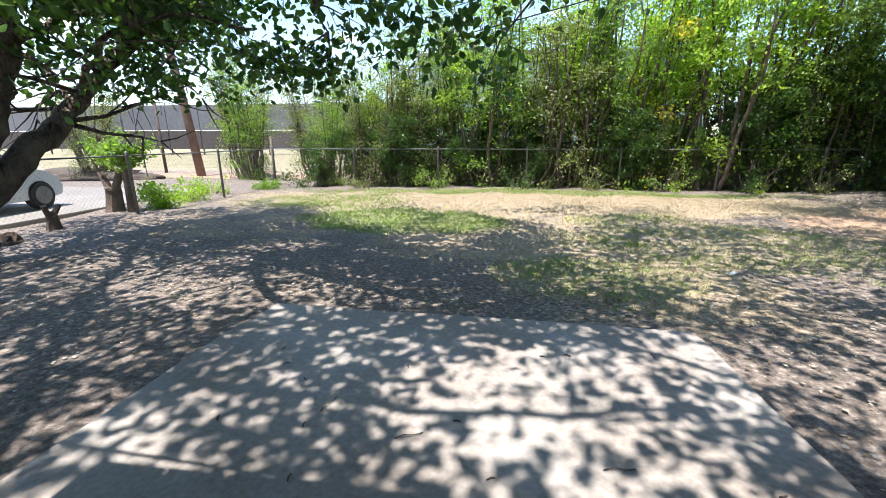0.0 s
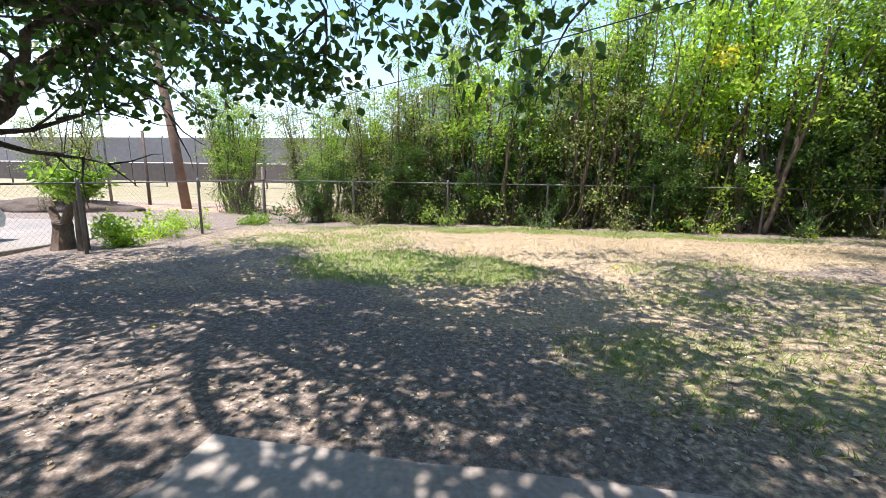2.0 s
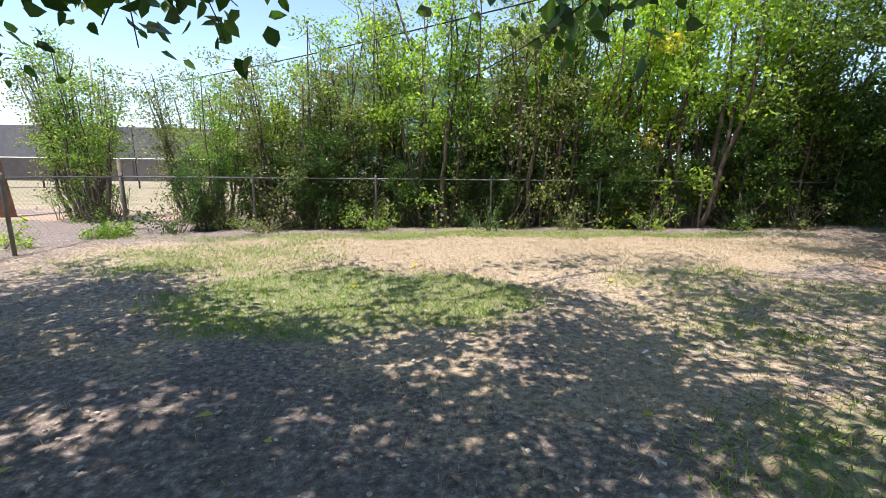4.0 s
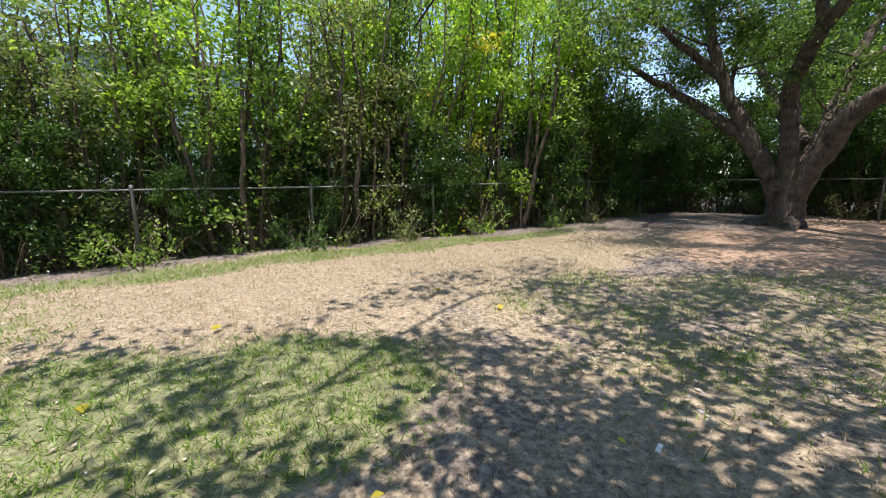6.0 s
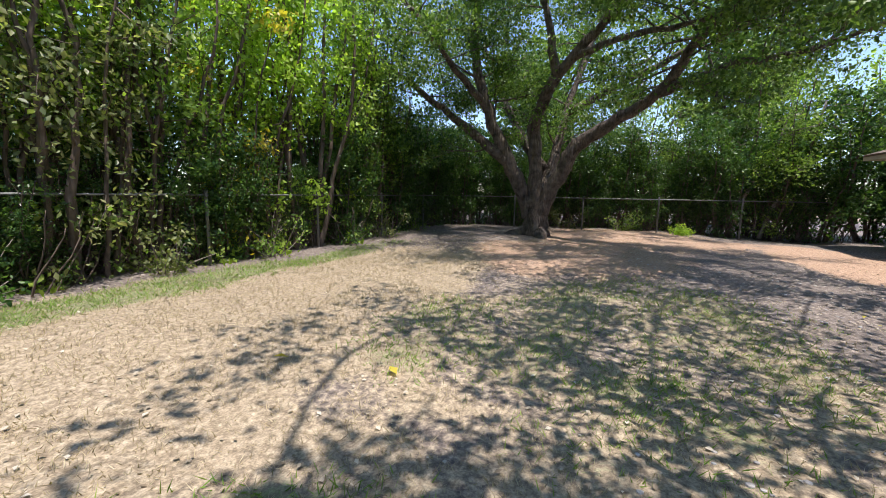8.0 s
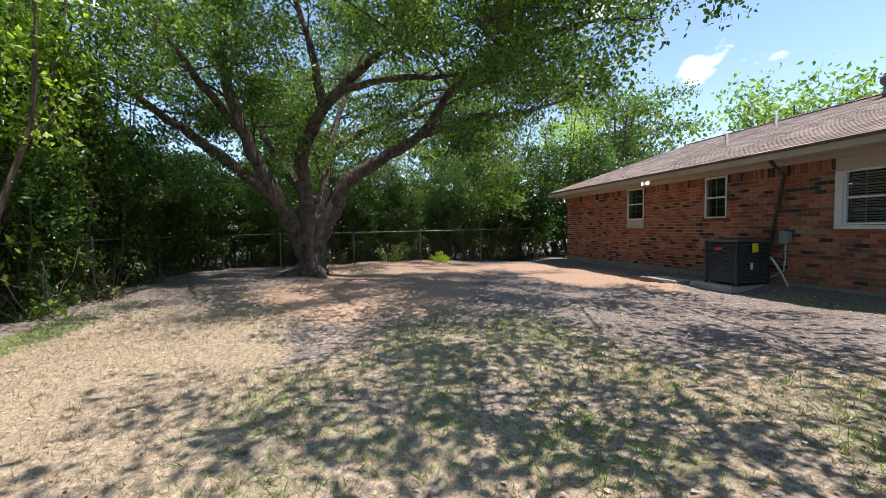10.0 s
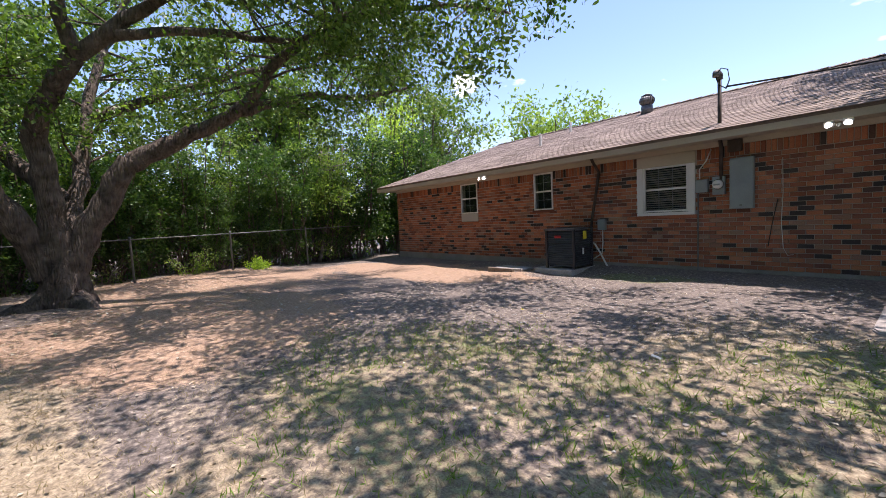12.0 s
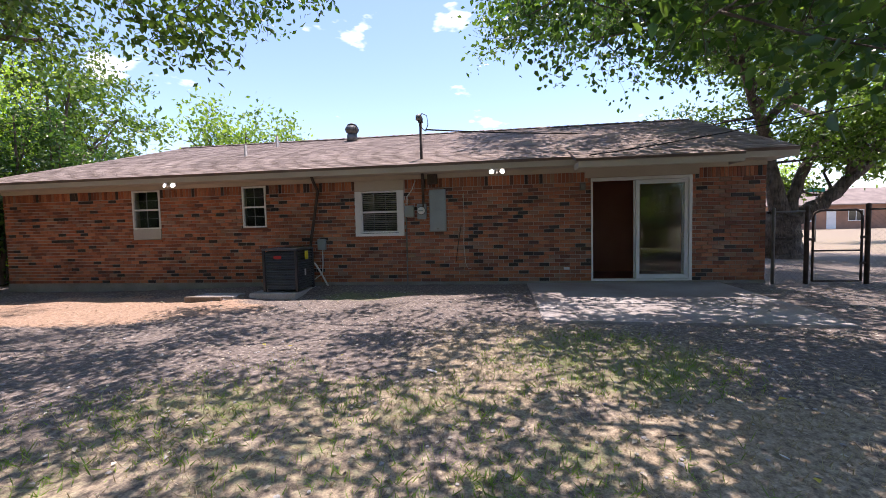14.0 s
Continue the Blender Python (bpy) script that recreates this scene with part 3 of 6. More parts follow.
def brick_courses():
    """Every brick of the wall as x0, x1, z0, z1, running bond with a soldier course on top."""
    out = []
    z, row = -0.056, 0
    top = BRICK_TOP - 0.205
    step = BH + JOINT
    n = int((top + 0.056) / step)
    step = (top + 0.056) / n
    rng = random.Random(11)
    for row in range(n):
        z0 = -0.056 + row * step
        z1 = z0 + step - JOINT
        x = X0 + (0 if row % 2 else -(BL + JOINT) / 2)
        while x < X1:
            out.append((max(x, X0), min(x + BL, X1), z0, z1))
            x += BL + JOINT
    x = X0
    while x < X1 - 0.05:
        out.append((x, min(x + BH, X1), top + 0.002, BRICK_TOP - 0.004))
        x += BH + JOINT
    cut = []
    for x0, x1, z0, z1 in out:
        parts = [(x0, x1)]
        for o in OPEN:
            if z1 > o[2] + 0.012 and z0 < o[3] - 0.012:
                nxt = []
                for a, b in parts:
                    if b <= o[0] or a >= o[1]:
                        nxt.append((a, b))
                        continue
                    if a < o[0] - 0.03:
                        nxt.append((a, o[0] - 0.003))
                    if b > o[1] + 0.03:
                        nxt.append((o[1] + 0.003, b))
                parts = nxt
        cut += [(a, b, z0, z1) for a, b in parts if b - a > 0.025]
    return cut


# roof with shingles
EAVE_Y, EAVE_Z, RIDGE_Y, RIDGE_Z = 0.52, 2.47, -3.85, 4.05
RX0, RX1, RIDGE_X1 = -3.5, 15.25, 12.6
bm = bmesh.new()


def prism(bm, loop, drop):
    up = [bm.verts.new(p) for p in loop]
    dn = [bm.verts.new((p[0], p[1], p[2] - drop)) for p in loop]
    bm.faces.new(up)
    bm.faces.new(dn[::-1])
    for i in range(len(loop)):
        j = (i + 1) % len(loop)
        bm.faces.new((up[i], dn[i], dn[j], up[j]))


back_y = 2 * RIDGE_Y - EAVE_Y
prism(bm, [(RX0, EAVE_Y, EAVE_Z), (RX1, EAVE_Y, EAVE_Z), (RIDGE_X1, RIDGE_Y, RIDGE_Z), (RX0, RIDGE_Y, RIDGE_Z)], 0.05)
prism(bm, [(RX1, back_y, EAVE_Z), (RX0, back_y, EAVE_Z), (RX0, RIDGE_Y, RIDGE_Z), (RIDGE_X1, RIDGE_Y, RIDGE_Z)], 0.05)
prism(bm, [(RX1, EAVE_Y, EAVE_Z), (RX1, back_y, EAVE_Z), (RIDGE_X1, RIDGE_Y, RIDGE_Z)], 0.05)
bmesh.ops.recalc_face_normals(bm, faces=bm.faces[:])
roof = tagged(put(bm, "roof", SHINGLE), "low brown-grey shingle roof, partly in tree shade", "roof", "", "structure")


def shingles(bm, x_lo, x_hi, ey, ez, ry, rz, ridge_hi, seed, step=0.14):
    rng = random.Random(seed)
    run = math.hypot(ey - ry, rz - ez)
    n = int(run / step)
    uy, uz = (ry - ey) / run, (rz - ez) / run
    ny, nz = uz, -uy
    for k in range(n):
        a, b = k * step - 0.02, min((k + 1) * step + 0.02, run)
        hi = x_hi - (x_hi - ridge_hi) * (k + 1) / n
        x = x_lo - rng.uniform(0, 0.2)
        while x < hi:
            w = rng.uniform(0.16, 0.36)
            xa, xb = max(x, x_lo), min(x + w - 0.006, hi)
            x += w
            if xb - xa < 0.03:
                continue
            h0, h1 = 0.009 + rng.uniform(0, 0.004), 0.004
            p = [(xa, a, h0), (xb, a, h0), (xb, b, h1), (xa, b, h1), (xa, a, 0.0), (xb, a, 0.0)]
            v = [bm.verts.new((px, ey + uy * s + ny * h * (1 if ny * 0 + 1 else 1), ez + uz * s + nz * h)) for px, s, h in p]
            bm.faces.new((v[0], v[1], v[2], v[3]))
            bm.faces.new((v[4], v[5], v[1], v[0]))


bm = bmesh.new()
shingles(bm, RX0, RX1, EAVE_Y + 0.02, EAVE_Z, RIDGE_Y, RIDGE_Z, RIDGE_X1, 21)
tagged(put(bm, "shingles", SHINGLE, roof), "", "", "", "stuff")
# ridge caps
bm = bmesh.new()
x = RX0
while x < RIDGE_X1:
    for s in (-1, 1):
        v = [bm.verts.new(p) for p in ((x, RIDGE_Y, RIDGE_Z + 0.045), (x + 0.29, RIDGE_Y, RIDGE_Z + 0.03), (x + 0.29, RIDGE_Y + s * 0.15, RIDGE_Z - 0.025), (x, RIDGE_Y + s * 0.15, RIDGE_Z - 0.01))]
        bm.faces.new(v)
    x += 0.28
tagged(put(bm, "ridge_caps", SHINGLE, roof), "", "", "", "stuff")

# fascia, soffit, frieze and the lower hood over the door
tagged(boxes("trim_fascia", TRIM, [(RX0, 0.52, 0.475, 0.505, 2.31, 2.43), (0.52, RX1, 0.475, 0.505, 2.31, 2.43), (RX1 - 0.03, RX1, back_y + 0.03, 0.475, 2.31, 2.43)]), "beige painted fascia board", "fascia", "", "structure")
tagged(boxes("trim_soffit", TRIM, [(RX0, RX1 - 0.03, WALL - 0.19, 0.474, 2.332, 2.345)], bevel=0.001), "beige painted soffit", "soffit", "", "structure")
tagged(boxes("trim_frieze", TRIM, [(X0, -2.05, WALL - 0.011, WALL + 0.022, BRICK_TOP, 2.331), (0.17, X1, WALL - 0.011, WALL + 0.022, BRICK_TOP, 2.331), (-2.05, 0.17, WALL - 0.011, WALL + 0.03, 2.11, 2.331)]), "beige frieze board under the soffit", "frieze", "", "structure")
bm = bmesh.new()
prism(bm, [(-2.33, 1.0, 2.355), (0.55, 1.0, 2.355), (0.55, 0.2, 2.63), (-2.33, 0.2, 2.63)], 0.04)
bmesh.ops.recalc_face_normals(bm, faces=bm.faces[:])
hood = tagged(put(bm, "door_hood", SHINGLE), "small shingled roof extension above the sliding door", "roof", "", "structure")
bm = bmesh.new()
shingles(bm, -2.33, 0.55, 1.02, 2.355, 0.2, 2.63, 0.55, 22)
tagged(put(bm, "shingles", SHINGLE, hood), "", "", "", "stuff")
boxes("fascia", TRIM, [(-2.33, 0.50, 0.955, 0.985, 2.19, 2.31), (-2.33, -2.30, 0.506, 0.954, 2.19, 2.31), (0.47, 0.50, 0.506, 0.954, 2.19, 2.31), (-2.30, 0.47, 0.506, 0.954, 2.29, 2.305)], hood)


def pane(name, b, parent):
    ob = boxes(name, GLASS, [b], parent, 0)
    ob.visible_shadow = False
    return ob


def window(name, label, x0, x1, z0, z1, cols, blinds=True, y=WALL):
    """A white double-hung window: frame, two sashes with bars, panes, blinds behind, and a black sheet for the room's
    darkness.
    """
    root = new(name)
    root.location = ((x0 + x1) / 2, y, z0)
    tagged(root, label, "window", "", "structure")
    w, h, t = (x1 - x0) / 2, z1 - z0, 0.035
    boxes("frame", WHITE, [(-w, -w + t, -0.06, 0.005, 0, h), (w - t, w, -0.06, 0.005, 0, h), (-w + t, w - t, -0.06, 0.005, h - t, h), (-w + t, w - t, -0.06, 0.012, 0, t),
                           (-w + t, w - t, -0.055, -0.005, h * 0.5 - 0.02, h * 0.5 + 0.02)], root, 0.003)
    bars = []
    for k in range(1, cols):
        xk = -w + t + (2 * w - 2 * t) * k / cols
        bars += [(xk - 0.004, xk + 0.004, -0.040, -0.026, t, h * 0.5 - 0.02), (xk - 0.004, xk + 0.004, -0.040, -0.026, h * 0.5 + 0.02, h - t)]
    for zk in (h * 0.27, h * 0.74):
        bars.append((-w + t, w - t, -0.041, -0.025, zk - 0.004, zk + 0.004))
    boxes("bars", GREYBOX, bars, root, 0)
    pane("pane", (-w + t, w - t, -0.048, -0.044, t, h - t), root)
    if blinds:
        bm = bmesh.new()
        n = int((h - 2 * t) / 0.045)
        for k in range(n):
            zc = t + 0.02 + k * 0.045
            v = [bm.verts.new(p) for p in ((-w + t, -0.10, zc - 0.012), (w - t, -0.10, zc - 0.012), (w - t, -0.075, zc + 0.012), (-w + t, -0.075, zc + 0.012))]
            bm.faces.new(v)
        bl = put(bm, "blinds", PLASTER, root)
        bl.modifiers.new("thick", "SOLIDIFY").thickness = 0.002
    # added black sheet stands in for the unlit room behind the panes
    boxes("dark_room_sheet", BLACK, [(-w - 0.05, w + 0.05, -0.28, -0.26, -0.05, h + 0.05)], root, 0)
    return root


window("window_1", "white double-hung kitchen window with blinds", 4.21, 5.09, 1.06, 2.0, 3)
tagged(boxes("trim_window_1", WHITE, [(4.083, 4.207, WALL - 0.1, WALL + 0.02, 1.05, 2.0), (5.093, 5.217, WALL - 0.1, WALL + 0.02, 1.05, 2.0), (4.083, 5.217, WALL - 0.1, WALL + 0.035, 0.985, 1.048)]), "white painted window surround", "trim", "", "structure")
tagged(boxes("trim_window_head", TRIM, [(4.083, 5.217, WALL - 0.1, WALL + 0.018, 2.003, 2.23)]), "beige board above the kitchen window", "trim", "", "structure")
window("window_2", "small white double-hung window", 7.41, 8.01, 1.25, 2.22, 2, False)
window("window_3", "white double-hung window above a grey panel", 10.2, 10.96, 1.28, 2.22, 2, False)
tagged(boxes("trim_panel", PLASTER, [(10.2, 10.96, WALL - 0.06, WALL + 0.01, 1.02, 1.277)]), "pale grey panel below the window", "panel", "", "structure")
for a, b, z in ((4.05, 5.25, 0.98), (7.37, 8.05, 1.24), (10.16, 11.0, 1.01)):
    tagged(boxes("trim_sill", BRICK, [(a, b, WALL + 0.001, WALL + 0.03, z - 0.055, z + 0.003)]), "brick window sill", "sill", "", "structure")

# sliding patio door
door = new("door_1")
door.location = (-0.94, WALL, -0.06)
tagged(door, "white vinyl sliding patio door standing half open", "door", "", "structure")
boxes("frame", WHITE, [(-0.99, -0.93, -0.13, 0.02, 0, 2.16), (0.955, 0.99, -0.13, 0.02, 0, 2.16), (-0.93, 0.955, -0.13, 0.02, 2.10, 2.16), (-0.93, 0.955, -0.13, 0.035, 0.0, 0.035)], door, 0.004)
for nm, a, b, y0 in (("fixed_panel", -0.925, 0.095, -0.045), ("sliding_panel", -0.90, 0.12, -0.10)):
    fr = boxes(nm, WHITE, [(a, a + 0.075, y0, y0 + 0.04, 0.04, 2.09), (b - 0.075, b, y0, y0 + 0.04, 0.04, 2.09), (a + 0.075, b - 0.075, y0, y0 + 0.04, 2.01, 2.09), (a + 0.075, b - 0.075, y0, y0 + 0.04, 0.04, 0.13)], door, 0.004)
    pane("pane", (a + 0.075, b - 0.075, y0 + 0.017, y0 + 0.023, 0.13, 2.01), fr)
boxes("handle", WHITE, [(0.06, 0.085, -0.004, 0.03, 0.95, 1.15)], door, 0.006)

# ---- fences ----
def chain_fence(name, label, p0, p1, posts, height=1.25, rail=GALV):
    """Chain-link fence: posts, top rail and a net of crossing wires."""
    p0, p1 = Vector(p0), Vector(p1)
    root = new(name)
    root.location = p0
    tagged(root, label, "fence")
    d = p1 - p0
    L = d.length
    d.normalize()
    for k in range(posts):
        c = d * (L * k / (posts - 1))
        t = Tubes()
        t.add([c + Vector((0, 0, -0.3)), c + Vector((0, 0, height + 0.02)), c + Vector((0, 0, height + 0.06)), c + Vector((0, 0, height + 0.08))], [0.03, 0.03, 0.036, 0.012], 10)
        t.put("post", rail, root)
    pipe("top_rail", [d * -0.03 + Vector((0, 0, height)), d * (L / 2) + Vector((0, 0, height - 0.008)), d * (L + 0.03) + Vector((0, 0, height))], 0.017, rail, root)
    net = Tubes()
    n = int(L / 0.09)
    lo, hi = 0.02, height - 0.03
    side = Vector((-d.y, d.x, 0)) * 0.035
    for k in range(-12, n + 1):
        for s in (0, 1):
            a0, a1 = k * 0.09, k * 0.09 + (hi - lo)
            t0, t1 = max(a0, 0), min(a1, L)
            if t1 <= t0:
                continue
            z0, z1 = lo + (t0 - a0), lo + (t1 - a0)
            if s:
                z0, z1 = hi - (t0 - a0), hi - (t1 - a0)
            net.add([d * t0 + side + Vector((0, 0, z0)), d * t1 + side + Vector((0, 0, z1))], [0.0013, 0.0013], 3)
    tagged(net.put("wire_net", DARKMETAL, root, False), "", "", "", "stuff")
    return root


FY = 13.75
chain_fence("chain_link_fence", "chain-link back fence with galvanised top rail, overgrown by shrubs", (-7.75, FY, GZ), (15.1, FY, GZ), 9)
chain_fence("chain_link_fence", "chain-link side fence with galvanised top rail beside the alley", (-7.65, 5.05, GZ), (-7.75, FY, GZ), 4)
chain_fence("chain_link_fence", "chain-link side fence below dark shrubs", (15.1, FY, GZ), (16.5, 0.5, GZ), 6)
chain_fence("chain_link_fence", "short chain-link fence joining the house corner", (X0 - 0.06, 0.05, GZ), (-3.95, 0.05, GZ), 2, 1.5)
chain_fence("chain_link_fence", "chain-link fence beyond the gate", (-5.0, 0.05, GZ), (-7.65, 5.05, GZ), 3, 1.5)
t = Tubes()
t.add([(0, 0, -0.3), (0, 0, 1.62), (0, 0, 1.66)], [0.045, 0.045, 0.02], 10)
wp = t.put("post", WOODPOST)
wp.name = "wooden_corner_post"
wp.location = (-7.85, FY + 0.14, GZ)
tagged(wp, "weathered grey corner post of the back fence", "post")

# gate of bent pipe
gate = new("pipe_gate")
gate.location = (-4.48, 0.05, GZ)
tagged(gate, "open-framed dark pipe gate between steel posts", "gate")
pipe("frame", [(-0.42, 0, 0.12), (-0.42, 0, 1.38), (-0.39, 0, 1.46), (-0.31, 0, 1.5), (0.31, 0, 1.5), (0.39, 0, 1.46), (0.42, 0, 1.38), (0.42, 0, 0.12)], 0.021, DARKMETAL, gate)
pipe("cross_bar", [(-0.42, 0, 0.72), (0.42, 0, 0.72)], 0.017, DARKMETAL, gate)
pipe("cross_bar", [(-0.42, 0, 0.13), (0.42, 0, 0.13)], 0.017, DARKMETAL, gate)
for z in (0.45, 0.95):
    boxes("hinge", DARKMETAL, [(-0.52, -0.40, -0.02, 0.02, z, z + 0.05)], gate)
boxes("latch", DARKMETAL, [(0.40, 0.53, -0.025, 0.025, 0.92, 0.97)], gate)
for x in (-5.0, -3.95):
    t = Tubes()
    t.add([(0, 0, -0.3), (0, 0, 1.56), (0, 0, 1.6), (0, 0, 1.62)], [0.04, 0.04, 0.045, 0.015], 12)
    o = t.put("gate_post", DARKMETAL)
    o.location = (x, 0.05, GZ)
    tagged(o, "dark steel gate post standing in the dirt", "post", "gate posts")

# ---- trees ----
BX, BY = 12.5, 9.7
tree("spreading_tree", "old spreading tree with forked rough trunk and wide green crown", [
    ([(BX, BY, -0.35), (BX, BY + 0.02, 0.0), (BX - 0.02, BY, 0.5), (BX - 0.05, BY, 1.05)], 0.40, 0.33),
    ([(BX - 0.05, BY + 0.2, -0.25), (BX, BY + 0.18, 0.6), (12.2, 10.5, 2.0), (11.9, 11.1, 3.4), (11.6, 11.6, 5.1), (11.5, 11.6, 6.6), (11.2, 11.3, 8.0)], 0.345, 0.063),
    ([(12.1, 10.6, 2.2), (11.6, 12.2, 3.5), (11.0, 13.3, 4.4), (10.2, 14.2, 5.2)], 0.196, 0.042),
    ([(11.8, 11.3, 3.9), (10.6, 11.8, 4.7), (9.2, 12.0, 5.2), (7.9, 12.1, 5.6)], 0.138, 0.031),
    ([(BX - 0.22, BY, -0.25), (BX - 0.12, BY, 0.7), (12.4, 9.75, 2.2), (12.2, 9.8, 3.4), (11.5, 9.1, 4.6)], 0.287, 0.167),
    ([(11.5, 9.1, 4.6), (11.2, 9.3, 5.8), (10.8, 9.6, 7.0), (10.4, 9.9, 8.2)], 0.150, 0.042),
    ([(11.6, 9.2, 4.5), (10.9, 8.0, 5.5), (10.0, 6.8, 6.3), (9.0, 5.6, 7.2)], 0.173, 0.042),
    ([(11.3, 8.6, 5.0), (10.2, 7.2, 5.05), (9.4, 5.8, 4.9), (8.5, 4.4, 5.3)], 0.115, 0.031),
    ([(BX - 0.05, BY - 0.22, -0.25), (BX - 0.03, BY - 0.2, 0.6), (12.2, 8.9, 1.9), (12.0, 8.4, 2.8)], 0.299, 0.209),
    ([(12.0, 8.4, 2.7), (11.6, 7.5, 3.2), (11.0, 6.4, 3.8), (10.2, 5.7, 4.8), (9.3, 4.6, 5.6), (8.4, 3.4, 6.3)], 0.218, 0.052),
    ([(11.0, 6.4, 3.8), (10.6, 5.0, 4.2), (10.2, 3.6, 4.3), (9.8, 2.6, 4.6)], 0.138, 0.031),
    ([(BX + 0.2, BY, -0.25), (BX + 0.15, BY, 0.8), (13.2, 9.3, 2.4), (14.0, 9.0, 4.2), (14.6, 8.5, 6.2), (14.8, 7.8, 7.6)], 0.253, 0.052),
    ([(13.0, 9.6, 2.0), (14.0, 10.8, 3.6), (14.8, 11.8, 5.4), (15.0, 12.5, 7.0)], 0.207, 0.052),
    ([(13.9, 9.0, 4.0), (14.0, 7.0, 5.0), (13.6, 5.0, 5.8), (13.2, 3.0, 6.4)], 0.150, 0.042),
    ([(9.3, 4.6, 5.6), (8.2, 3.9, 5.5), (7.0, 3.4, 5.2), (5.9, 3.1, 4.7)], 0.08, 0.02),
    ([(9.0, 5.6, 7.2), (7.6, 4.8, 6.8), (6.4, 4.2, 6.0), (5.4, 3.9, 5.2)], 0.07, 0.02),
    ([(9.3, 4.6, 5.6), (8.2, 5.4, 5.4), (7.0, 5.9, 5.0), (6.0, 6.0, 4.5)], 0.06, 0.02),
    ([(11.5, 11.6, 6.6), (10.2, 10.8, 7.0), (8.8, 10.2, 6.9), (7.6, 9.8, 6.4)], 0.06, 0.02),
    ([(10.0, 6.8, 6.3), (8.4, 7.0, 6.6), (7.0, 7.0, 6.4), (5.8, 6.8, 5.9)], 0.08, 0.02),
    ([(BX + 0.3, BY + 0.2, -0.1), (BX + 0.8, BY + 0.5, -0.28)], 0.230, 0.157), ([(BX - 0.3, BY - 0.2, -0.08), (BX - 0.9, BY - 0.4, -0.28)], 0.230, 0.157),
    ([(BX - 0.2, BY + 0.3, -0.08), (BX - 0.5, BY + 0.9, -0.28)], 0.230, 0.157),
], 31, LEAF_TREE, 30, (0.24, 0.24, 0.16), 0.105, 1.9, 1, BARK, 0.45, 2)

